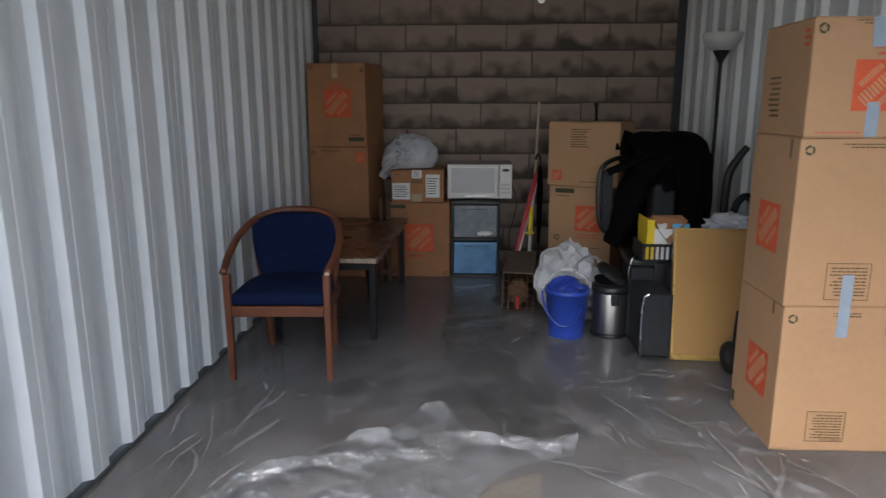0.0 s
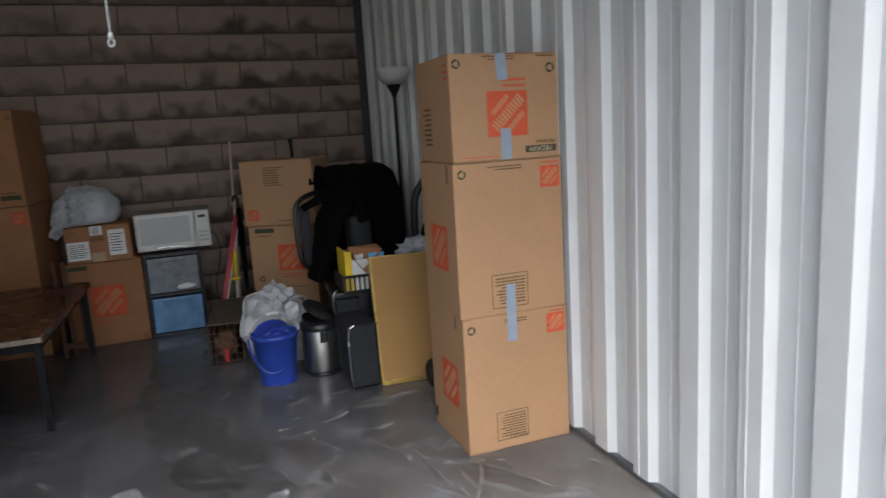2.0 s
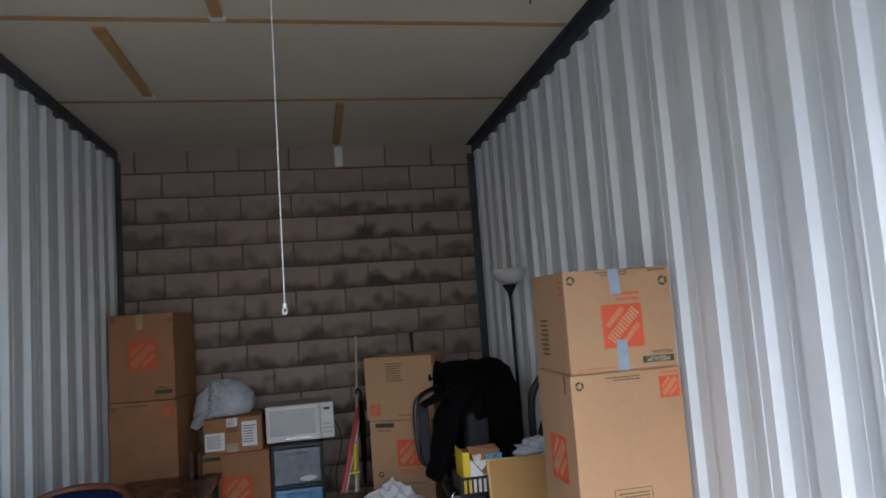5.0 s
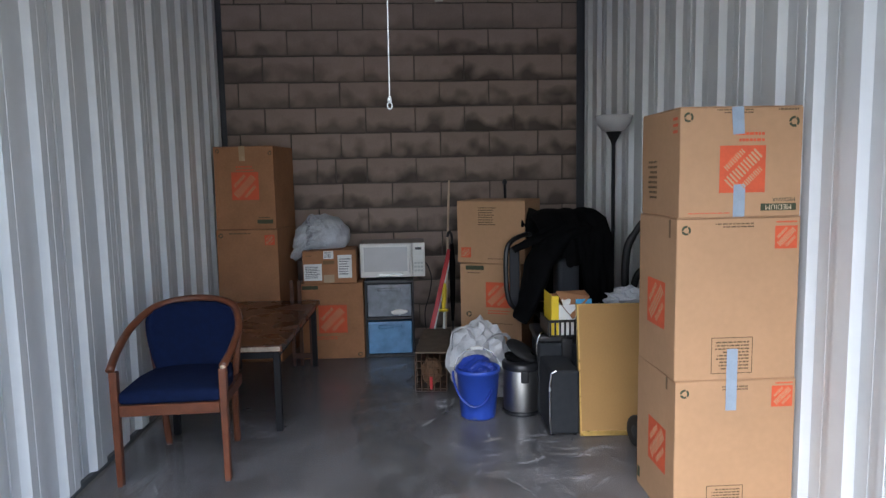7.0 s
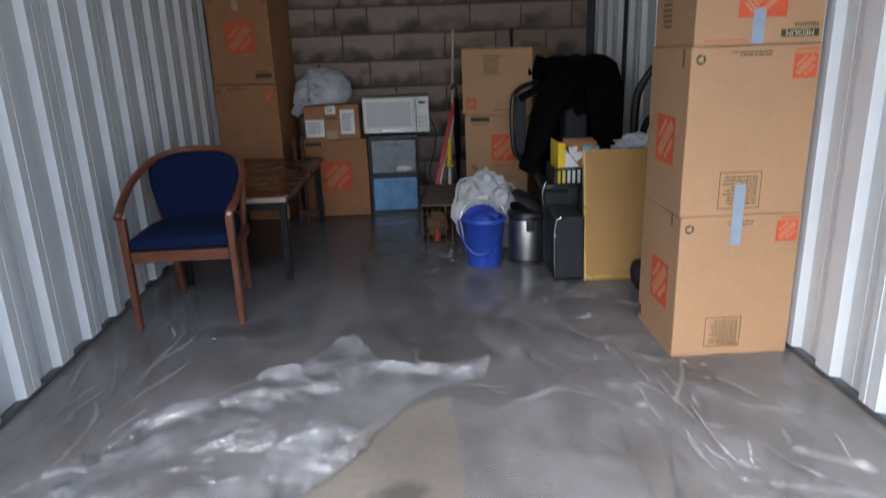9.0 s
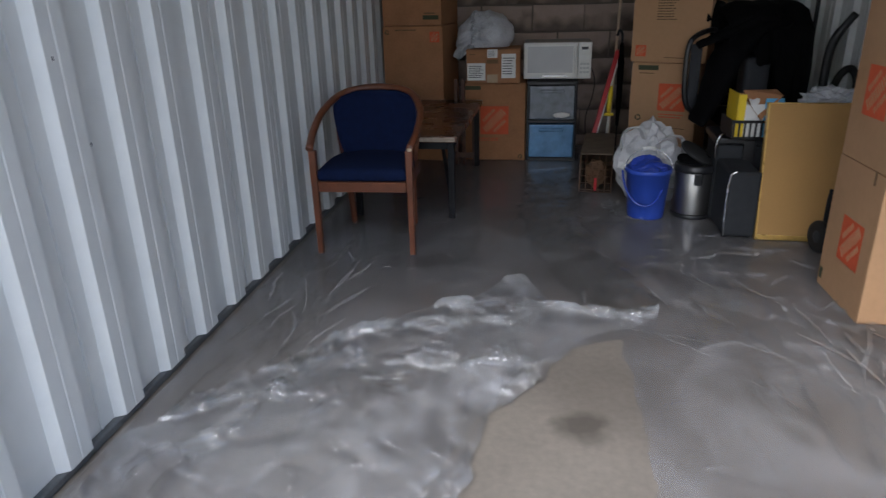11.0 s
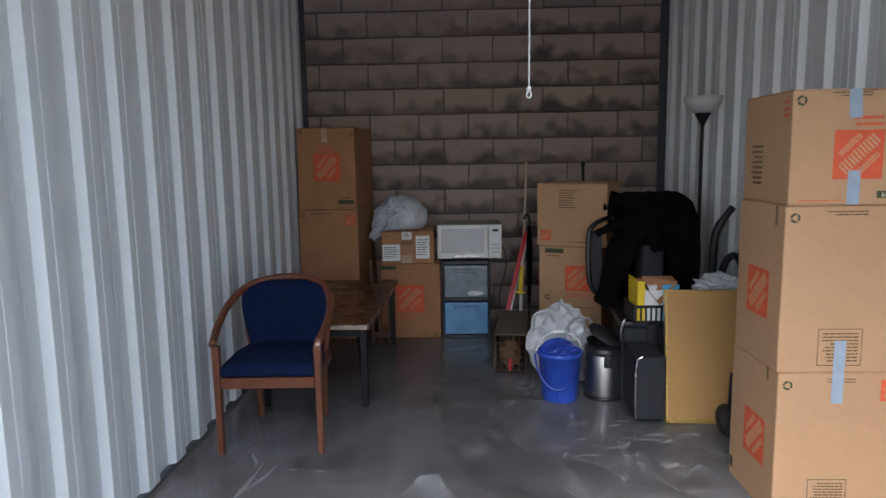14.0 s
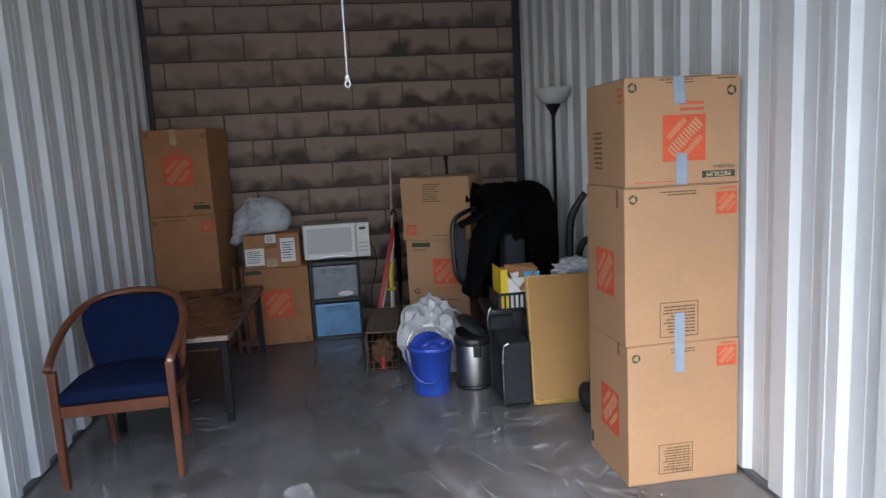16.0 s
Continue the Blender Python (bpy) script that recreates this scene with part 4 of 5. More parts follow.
def dish_rack():
    top = thing("wire_basket", "black slatted basket holding a yellow carton and papers", "basket", pose(0.585, 2.42, 0.472))
    part("bottom", cuboid(-0.13, 0.13, -0.12, 0.12, 0.0, 0.01, bevel=0.002), BLACK_PLASTIC, top)
    for y in (-0.12, 0.113):
        part("rim", cuboid(-0.137, 0.137, y, y + 0.007, 0.085, 0.1, bevel=0.002), BLACK_PLASTIC, top)
        for i in range(10):
            x = -0.125 + i * 0.0275
            part("slat", cuboid(x - 0.005, x + 0.005, y + 0.001, y + 0.006, 0.0102, 0.0848), BLACK_PLASTIC, top)
    for x in (-0.137, 0.13):
        part("end_wall", cuboid(x, x + 0.007, -0.1128, 0.1128, 0.0102, 0.1, bevel=0.002), BLACK_PLASTIC, top)
    top = thing("open_carton", "small open carton with yellow and blue print in a basket", "carton", pose(0.585, 2.42, 0.4835))
    part("wall", cuboid(-0.115, -0.112, -0.1, 0.1, 0, 0.225), YELLOW, top, "yellow end")
    part("wall", cuboid(-0.1118, -0.075, -0.104, -0.101, 0, 0.22), YELLOW, top, "yellow corner of the front")
    part("wall", cuboid(-0.0748, 0.02, -0.104, -0.101, 0, 0.17), PAPER, top, "white printed front")
    part("wall", cuboid(0.0202, 0.11, -0.104, -0.101, 0, 0.2), SKYBLUE, top, "light blue printed front")
    part("wall", cuboid(-0.1118, 0.11, 0.1, 0.103, 0, 0.2), CARD_OLD, top)
    bm = bmesh.new()
    q = [(-0.085, -0.11, 0.2), (0.0, -0.125, 0.09), (0.1, -0.108, 0.215), (0.09, -0.02, 0.235), (-0.07, 0.0, 0.23)]
    f = bm.faces.new([bm.verts.new(p) for p in q])
    bmesh.ops.solidify(bm, geom=[f], thickness=0.003)
    part("torn_flap", bm, CARD_OLD, top, "torn brown cardboard flap")
    part("filling", smooth(blob(bmesh.new(), (0, 0, 0.13), (0.1, 0.085, 0.075), 0.3, 2, 15, sub=3)), PAPER, top)


dish_rack()


def framed_board():
    m = pose(0.785, 2.03, 0.008, -9.0, 0, -3)
    top = thing("framed_picture", "gilt picture frame leaning with its brown paper back outward", "picture frame", m)
    w, h = 0.44, 0.69
    part("backing", cuboid(-w / 2 + 0.006, w / 2 - 0.006, 0.001, 0.022, 0.006, h - 0.006), KRAFT, top, "brown kraft paper backing")
    for x in (-w / 2 - 0.004, w / 2 - 0.0055):
        part("frame_side", cuboid(x, x + 0.0095, -0.004, 0.034, 0, h, bevel=0.001), GOLD, top)
    for z in (0.0, h - 0.0055):
        part("frame_rail", cuboid(-w / 2 + 0.0058, w / 2 - 0.0058, -0.004, 0.034, z, z + 0.0055, bevel=0.001), GOLD, top)
    part("bottom_edge", cuboid(-w / 2 + 0.006, w / 2 - 0.006, -0.0035, 0.0005, 0.0058, 0.026), GOLD, top)


framed_board()


def drape():
    """The body of a coat hung over a chair back: a flat top with the skirt hanging at one end."""
    nu, nv = 80, 60
    bm = bmesh.new()
    layers = []
    for layer in (0.0, 0.012):
        g = []
        for i in range(nu + 1):
            u = i / nu
            x = 0.5 + 0.46 * u
            if u < 0.35:
                low = 0.86
            elif u < 0.56:
                low = 0.81 + 0.02 * noise.noise(Vector((u * 14, 3, 0)))
            else:
                low = 0.81 - min(1, (u - 0.56) / 0.07) * 0.25
            ridge = 1.125 - 0.05 * max(0, 0.25 - u) / 0.25 + 0.012 * noise.noise(Vector((u * 8, 7, 0))) - 0.03 * max(0, u - 0.93) / 0.07
            row = []
            for j in range(nv + 1):
                v = j / nv
                if v < 0.25:
                    y, z = 3.34, ridge - 0.45 * (0.25 - v) / 0.25 - 0.01
                elif v < 0.4:
                    t = (v - 0.25) / 0.15
                    y, z = 3.34 - 0.4 * t, ridge + 0.02 * math.sin(t * math.pi)
                else:
                    t = (v - 0.4) / 0.6
                    y, z = 2.94 - 0.12 * min(1, t * 5) - 0.06 * t, ridge - (ridge - low) * t
                fold = noise.noise(Vector((x * 13 + 0.8 * z, y * 2, z * 2.2)))
                fine = noise.noise(Vector((x * 30, y * 5, z * 7)))
                hang = max(0, (v - 0.3) / 0.7)
                row.append(bm.verts.new((x, y + (0.05 * fold + 0.012 * fine) * (0.3 + hang) + layer, z + 0.01 * fold)))
            g.append(row)
        for a, b in zip(g, g[1:]):
            for j in range(nv):
                bm.faces.new((a[j], a[j + 1], b[j + 1], b[j]))
        layers.append(g)
    f, k = layers
    for j in range(nv):
        bm.faces.new((f[0][j], f[0][j + 1], k[0][j + 1], k[0][j]))
        bm.faces.new((f[nu][j], f[nu][j + 1], k[nu][j + 1], k[nu][j]))
    for i in range(nu):
        for j in (0, nv):
            bm.faces.new((f[i][j], f[i + 1][j], k[i + 1][j], k[i][j]))
    return smooth(bm)


def coat_pile():
    top = thing("office_chair", "black office chair buried under a coat", "chair", pose(0.76, 3.05, 0))
    part("seat", cuboid(-0.23, 0.23, -0.24, 0.2, 0.42, 0.5, bevel=0.03, segs=3), BLACK_CLOTH, top)
    part("backrest", cuboid(-0.22, 0.24, 0.18, 0.26, 0.5, 1.12, bevel=0.035, segs=3), BLACK_CLOTH, top)
    part("column", lathe(bmesh.new(), [(0.03, 0.08), (0.03, 0.419)], (0, -0.02, 0), 14), BLACK_METAL, top)
    for k in range(5):
        a = 2 * math.pi * k / 5 + 0.3
        part("foot", tube(bmesh.new(), [(0, -0.02, 0.09), (0.26 * math.cos(a), -0.02 + 0.26 * math.sin(a), 0.035)], [0.028, 0.018]), BLACK_PLASTIC, top)
        part("caster", lathe(bmesh.new(), [(0.02, 0), (0.026, 0.01), (0.02, 0.03)], (0.26 * math.cos(a), -0.02 + 0.26 * math.sin(a), 0), 12), BLACK_PLASTIC, top)
    part("armrest", tube(bmesh.new(), curve_points([(-0.38, -0.12, 0.5), (-0.445, -0.14, 0.6), (-0.455, -0.14, 0.86), (-0.42, -0.12, 0.95), (-0.3, 0.0, 0.985), (-0.2, 0.2, 0.95)], 20), 0.016), BLACK_PLASTIC, top)
    part("arm_panel", cuboid(-0.425, -0.36, -0.1, -0.075, 0.52, 0.91, bevel=0.008, segs=2), MID_GREY, top, "grey cloth side panel")
    coat = thing("coat", "black cloth coat thrown over an office chair", "coat")
    part("body", drape(), BLACK_CLOTH, coat)
    bm = tube(bmesh.new(), curve_points([(0.8, 2.9, 1.04), (0.64, 2.84, 0.98), (0.515, 2.81, 0.86), (0.455, 2.8, 0.7), (0.41, 2.8, 0.56), (0.37, 2.8, 0.47)], 40),
              [0.09 + 0.045 * min(1, k / 12) - 0.075 * max(0, (k - 24) / 16) for k in range(41)], 28, 0.45)
    for v in bm.verts:
        v.co += Vector((0.02 * noise.noise(v.co * 11), 0.035 * noise.noise(Vector((v.co.x * 14, 1, v.co.z * 5))), 0.012 * noise.noise(v.co * 9)))
    part("sleeve", smooth(bm), BLACK_CLOTH, coat)
    bm = tube(bmesh.new(), curve_points([(0.66, 2.86, 1.05), (0.54, 2.82, 1.0), (0.42, 2.79, 0.955), (0.335, 2.78, 0.915)], 24), [0.07 - 0.0016 * k for k in range(25)], 20, 0.6)
    for v in bm.verts:
        v.co += Vector((0.014 * noise.noise(v.co * 14), 0.02 * noise.noise(v.co * 10), 0.014 * noise.noise(v.co * 12 + Vector((3, 1, 0)))))
    part("sleeve", smooth(bm), BLACK_CLOTH, coat)
    part("collar", smooth(blob(bmesh.new(), (0.5, 3.2, 1.03), (0.1, 0.09, 0.11), 0.3, 1.8, 8, sub=4)), BLACK_CLOTH, coat)
    top = thing("upright_bag", "grey fabric bag standing on the chair seat", "bag", pose(0.69, 2.9, 0.502))
    part("body", cuboid(-0.07, 0.07, -0.09, 0.09, 0, 0.34, bevel=0.03, segs=3), MID_GREY, top)


coat_pile()


def floor_lamp():
    top = thing("floor_lamp", "black torchiere floor lamp with white bowl shade", "lamp", pose(1.03, 3.02, 0))
    part("base", smooth(lathe(bmesh.new(), [(0.12, 0), (0.125, 0.006), (0.12, 0.018), (0.03, 0.03), (0.016, 0.05)], n=32)), BLACK_METAL, top)
    part("pole", lathe(bmesh.new(), [(0.0115, 0.05), (0.0115, 1.56)], n=12), BLACK_METAL, top)
    part("socket_cone", smooth(lathe(bmesh.new(), [(0.012, 1.56), (0.018, 1.58), (0.048, 1.635), (0.05, 1.64)], n=24)), BLACK_METAL, top)
    part("shade", smooth(lathe(bmesh.new(), [(0.04, 1.6405), (0.07, 1.65), (0.105, 1.69), (0.122, 1.742), (0.118, 1.744), (0.1, 1.695), (0.065, 1.656), (0.03, 1.648)], n=36)), LAMP_GLASS, top, "white bowl shade")


floor_lamp()


def vacuum():
    top = thing("vacuum_cleaner", "black upright vacuum cleaner with bent handle", "vacuum cleaner", pose(1.02, 2.62, 0))
    part("head", cuboid(-0.13, 0.13, -0.14, 0.12, 0.015, 0.1, bevel=0.025, segs=3), BLACK_PLASTIC, top)
    part("body", cuboid(-0.08, 0.08, -0.02, 0.12, 0.1005, 0.6, bevel=0.03, segs=3), BLACK_PLASTIC, top)
    part("handle", smooth(tube(bmesh.new(), curve_points([(-0.02, 0.05, 0.58), (-0.02, 0.05, 0.8), (-0.01, 0.04, 0.93), (0.03, 0.02, 1.02), (0.065, 0.0, 1.08)], 20), [0.024] * 14 + [0.02] * 7, 12)), BLACK_PLASTIC, top)
    part("hose", smooth(tube(bmesh.new(), curve_points([(0.0, 0.02, 0.55), (0.02, -0.02, 0.74), (0.07, -0.03, 0.8), (0.12, -0.02, 0.74), (0.135, 0.0, 0.6)], 24), 0.021, 10)), RUBBER, top)
    for x in (-0.09, 0.09):
        part("wheel", lathe(bmesh.new(), [(0.02, 0), (0.02, 0.0148)], (x, 0, 0), 10), RUBBER, top)


vacuum()


def hand_truck_wheel():
    top = thing("folding_cart", "small black folding cart leaning behind the boxes", "cart", pose(0.815, 1.9, 0, 0, 0, 12))
    bm = smooth(lathe(bmesh.new(), [(0.06, -0.016), (0.075, -0.016), (0.08, -0.008), (0.08, 0.008), (0.075, 0.016), (0.06, 0.016)], n=28))
    bmesh.ops.transform(bm, matrix=pose(0, 0, 0.08, 0, 90, 0), verts=bm.verts)
    part("tyre", bm, RUBBER, top)
    bm = lathe(bmesh.new(), [(0.02, -0.018), (0.055, -0.012), (0.055, 0.012), (0.02, 0.018)], n=20)
    bmesh.ops.transform(bm, matrix=pose(0, 0, 0.08, 0, 90, 0), verts=bm.verts)
    part("rim", bm, MID_GREY, top)
    part("upright", tube(bmesh.new(), [(0.02, 0.01, 0.08), (0.05, 0.05, 0.24), (0.06, 0.06, 0.3)], 0.011), BLACK_METAL, top)


hand_truck_wheel()


def clear_bag():
    top = thing("plastic_bag", "clear crumpled plastic bag lying on a tote", "bag", pose(0.93, 2.32, 0.0))
    part("bag", blob(bmesh.new(), (0, 0, 0.66), (0.15, 0.1, 0.07), 0.5, 2.6, 21, sub=4), BAG_GREY, top)
    t2 = thing("storage_tote", "black tote behind the leaning picture frame", "tote", pose(0.93, 2.36, 0))
    part("tub", cuboid(-0.14, 0.14, -0.13, 0.13, 0, 0.57, bevel=0.02, segs=2), BLACK_PLASTIC, t2)
    part("lid", cuboid(-0.15, 0.15, -0.14, 0.14, 0.5705, 0.6, bevel=0.008, segs=2), BLACK_PLASTIC, t2)


clear_bag()


def cage_trap():
    top = thing("animal_trap", "rusty wire animal trap under a brown cover", "trap", pose(-0.19, 2.88, 0, 0, 0, -6))
    w, l, h = 0.2, 0.72, 0.235
    part("cover", cuboid(-w / 2 - 0.004, w / 2 + 0.004, 0.05, l, h, h + 0.012, bevel=0.004), CAGE_CLOTH, top, "brown board cover")
    part("side_panel", cuboid(w / 2 - 0.002, w / 2 + 0.003, 0.04, l, 0.004, h - 0.001), CAGE_CLOTH, top)
    part("side_panel", cuboid(-w / 2 - 0.003, -w / 2 + 0.002, 0.12, l, 0.004, h - 0.001), CAGE_CLOTH, top)
    part("back_panel", cuboid(-w / 2 + 0.003, w / 2 - 0.003, l - 0.006, l, 0.004, h - 0.001), CAGE_CLOTH, top)
    part("floor_pan", cuboid(-w / 2 + 0.003, w / 2 - 0.003, 0.0, l - 0.007, 0.0, 0.004), RUST, top)
    for i in range(6):
        x = -w / 2 + i * w / 5
        part("wire", tube(bmesh.new(), [(x, 0, 0.0), (x, 0, h - 0.03), (x, 0.05, h)], 0.003, 6), RUST, top)
    for j in range(5):
        z = 0.02 + j * 0.045
        part("wire", tube(bmesh.new(), [(-w / 2, 0.12, z), (-w / 2, 0, z), (w / 2, 0, z), (w / 2, 0.04, z)], 0.0025, 6), RUST, top)
    part("trap_door", blob(bmesh.new(), (0.0, 0.07, 0.11), (0.065, 0.03, 0.085), 0.35, 2, 30, sub=3), RUST, top)
    part("red_tag", cuboid(-0.008, 0.01, -0.009, -0.004, 0.015, 0.1, bevel=0.002), RED, top, "red plastic tag")


cage_trap()


def long_handles():
    top = thing("broom", "broom with a pale wooden pole leaning against the block wall", "broom", pose(0, 0, 0))
    part("pole", tube(bmesh.new(), [(-0.05, 3.72, 0.08), (0.025, 4.12, 1.34)], 0.009), CHIP, top)
    part("head", cuboid(-0.12, 0.02, 3.69, 3.75, 0.0, 0.08, bevel=0.01, segs=2), BLACK_PLASTIC, top)
    top = thing("spirit_level", "long red level leaning against the wall", "level", pose(0, 0, 0))
    bm = cuboid(-0.017, 0.017, -0.012, 0.012, 0, 0.86, bevel=0.003)
    part("beam", bm, RED, top, m=pose(-0.21, 3.66, 0.006, -16, 15, 0))
    part("edge_strip", cuboid(0.0175, 0.027, -0.012, 0.012, 0, 0.86, bevel=0.001), WHITE_PLASTIC, top, m=pose(-0.21, 3.66, 0.006, -16, 15, 0))
    top = thing("paint_brush_pole", "white pole with a yellow plastic grip", "pole", pose(0, 0, 0))
    part("pole", tube(bmesh.new(), [(-0.075, 3.62, 0.0), (-0.045, 3.72, 0.5)], 0.01), WHITE_PLASTIC, top)
    part("grip", smooth(tube(bmesh.new(), [(-0.062, 3.65, 0.36), (-0.058, 3.66, 0.44), (-0.05, 3.69, 0.52), (-0.046, 3.7, 0.57)], [0.012, 0.017, 0.017, 0.01], 10)), YELLOW, top, "yellow grip")
    part("guard", cuboid(-0.095, -0.025, 3.635, 3.66, 0.365, 0.383, bevel=0.006, segs=2), YELLOW, top, "yellow cross guard")
    top = thing("umbrella", "furled black umbrella leaning beside the boxes", "umbrella", pose(0, 0, 0))
    part("canopy", smooth(tube(bmesh.new(), [(0.01, 3.7, 0.28), (0.015, 3.74, 0.45), (0.02, 3.8, 0.72), (0.02, 3.82, 0.86)], [0.01, 0.02, 0.024, 0.012], 10)), BLACK_CLOTH, top)
    part("handle", tube(bmesh.new(), curve_points([(0.02, 3.82, 0.86), (0.02, 3.83, 0.92), (0.0, 3.83, 0.95), (-0.015, 3.83, 0.91)], 12), 0.01), BLACK_PLASTIC, top)
    part("shaft", tube(bmesh.new(), [(0.008, 3.69, 0.0), (0.01, 3.7, 0.28)], 0.005), BLACK_METAL, top)


long_handles()


def walking_stick():
    top = thing("walking_stick", "black walking stick standing behind the cardboard boxes", "stick")
    part("shaft", tube(bmesh.new(), [(0.5, 3.95, 0.0), (0.49, 4.2, 1.3)], 0.011), BLACK_METAL, top)
    part("knob", smooth(blob(bmesh.new(), (0.49, 4.2, 1.32), (0.02, 0.02, 0.024), 0.1, 2, 1, sub=3)), BLACK_PLASTIC, top)


walking_stick()


# ---- ceiling fixtures and cord ----
def ceiling_battens():
    for x, y0, y1 in ((-0.04, 3.09, 4.15), (-1.23, 1.93, 2.9), (-0.665, 0.7, 1.78)):
        top = thing("ceiling_batten", "short brown wooden batten screwed to the ceiling", "batten", pose(x, 0, ZC), "ceiling battens")
        part("strip", cuboid(-0.028, 0.028, y0, y1, -0.02, -0.001, bevel=0.002), BATTEN, top)
        part("end_bracket", cuboid(-0.036, 0.036, y1 + 0.0005, y1 + 0.045, -0.02, -0.001, bevel=0.002), WHITE_PLASTIC, top, "white end bracket")
    top = thing("wall_bracket", "small white bracket at the top of the block wall", "bracket", pose(-0.02, YB - 0.012, 2.785))
    part("plate", cuboid(-0.034, 0.034, -0.012, 0.006, 0, 0.175, bevel=0.003), WHITE_PLASTIC, top)


ceiling_battens()


def ceiling_hooks():
    for x, y, r in ((0.75, 1.36, 20), (0.8, 1.52, 70)):
        top = thing("ceiling_hook", "small dark steel hook screwed into the ceiling", "hook", pose(x, y, ZC, 0, 0, r), "ceiling hooks")
        part("plate", cuboid(-0.03, 0.03, -0.012, 0.012, -0.006, -0.001, bevel=0.002), WHITE_PLASTIC, top)
        part("hook", tube(bmesh.new(), curve_points([(0, 0, -0.005), (0.004, 0, -0.03), (0.018, 0, -0.04), (0.028, 0, -0.026)], 10), 0.0045), STEEL_DARK, top)


ceiling_hooks()


def wall_dents():
    for y, z in ((-0.02, 1.36), (0.24, 1.1), (0.36, 0.85)):
        part("dent", smooth(blob(bmesh.new(), (XL + 0.0345 if (y - 0.06) % 0.2655 < 0.06 else XL + 0.0665, y, z), (0.001, 0.003, 0.006), 0.4, 2, int(z * 50), sub=2)), STEEL_DARK, wall_west, "small dark scuff")


wall_dents()


def pull_cord():
    top = thing("pull_cord", "white door cord with a plastic ring hanging from the ceiling", "cord", pose(-0.341, 0.023, 0))
    part("cord", tube(bmesh.new(), [(0, 0, 1.516), (0.003, 0, 2.2), (0.0, 0, ZC)], 0.0013, 8), CORD, top)
    bm = bmesh.new()
    tube(bm, [(0.0045 * math.cos(a), 0, 1.509 + 0.0062 * math.sin(a)) for a in [2 * math.pi * k / 16 for k in range(17)]], 0.0015, 8)
    part("ring", smooth(bm), CORD, top)
    part("knot", smooth(blob(bmesh.new(), (0, 0, 1.52), (0.004, 0.004, 0.006), 0.2, 2, 1, sub=2)), CORD, top)


pull_cord()


# ---- plastic film on the floor ----
def lattice(x, y, cell, seed, turn=0.0):
    """Heights from 0 to 1, flat between the corners of bent triangles, as in crumpled film."""
    c, s = math.cos(turn), math.sin(turn)
    u, v = (c * x + s * y) / cell + 31.7 * seed, (c * y - s * x) / (cell * 0.866) + 17.3 * seed
    u, v = u + 0.35 * np.sin(1.9 * v + seed) + 0.2 * np.sin(0.63 * u + 2.0 * seed), v + 0.35 * np.sin(1.7 * u + 3.0 * seed)
    u = u - 0.5 * v
    i, j = np.floor(u), np.floor(v)
    a, b = u - i, v - j

    def high(p, q):
        w = np.sin(p * 127.1 + q * 311.7 + seed * 74.7) * 43758.5453
        return w - np.floor(w)
    low = high(i, j) * (1 - a - b) + high(i + 1, j) * a + high(i, j + 1) * b
    top = high(i + 1, j + 1) * (a + b - 1) + high(i, j + 1) * (1 - a) + high(i + 1, j) * (1 - b)
    return np.where(a + b > 1, top, low)


def line_gap(x, y, line):
    """Distance in the plan from each point to a run of points."""
    best = np.full(x.shape, 9.0)
    for (ax, ay), (bx, by) in zip(line, line[1:]):
        dx, dy = bx - ax, by - ay
        t = np.clip(((x - ax) * dx + (y - ay) * dy) / (dx * dx + dy * dy + 1e-9), 0, 1)
        best = np.minimum(best, np.hypot(x - ax - t * dx, y - ay - t * dy))
    return best


def inside(x, y, loop):
    hit = np.zeros(x.shape, bool)
    for (ax, ay), (bx, by) in zip(loop, loop[1:] + loop[:1]):
        if ay != by:
            hit ^= ((ay > y) != (by > y)) & (x < (bx - ax) * (y - ay) / (by - ay) + ax)
    return hit


def ridge(z, x, y, line, wide, high):
    """Raises a sharp wrinkle along a line."""
    xs, ys = [p[0] for p in line], [p[1] for p in line]
    near = (x > min(xs) - wide) & (x < max(xs) + wide) & (y > min(ys) - wide) & (y < max(ys) + wide)
    if near.any():
        px, py = x[near], y[near]
        z[near] = np.maximum(z[near], z[near] * 0.4 + high * np.clip(1 - line_gap(px, py, line) / wide, 0, 1) * (0.35 + lattice(px, py, 0.06, 3)))


def wrinkle(rng, x, y, turn, spread, length):
    a = radians(turn + rng.gauss(0, spread))
    run = [(x, y)]
    for _ in range(3):
        a += radians(rng.gauss(0, 9))
        run.append((run[-1][0] + math.cos(a) * length / 3, run[-1][1] + math.sin(a) * length / 3))
    return run


def film_mesh(name, x, y, z, keep, mat, parent, label=""):
    """A sheet of film over a grid of places, with the cells that keep names."""
    ny, nx = x.shape
    index = np.arange(nx * ny).reshape(ny, nx)
    cell = keep[:-1, :-1] & keep[1:, :-1] & keep[:-1, 1:] & keep[1:, 1:]
    quads = np.stack([index[:-1, :-1][cell], index[:-1, 1:][cell], index[1:, 1:][cell], index[1:, :-1][cell]], 1)
    used, quads = np.unique(quads, return_inverse=True)
    me = bpy.data.meshes.new(name)
    me.from_pydata(np.stack([x, y, z], -1).reshape(-1, 3)[used].tolist(), [], quads.reshape(-1, 4).tolist())
    me.shade_flat()
    me.materials.append(mat)
    ob = new(name, me)
    ob.parent = parent
    if label:
        tagged(ob, label)
    return ob


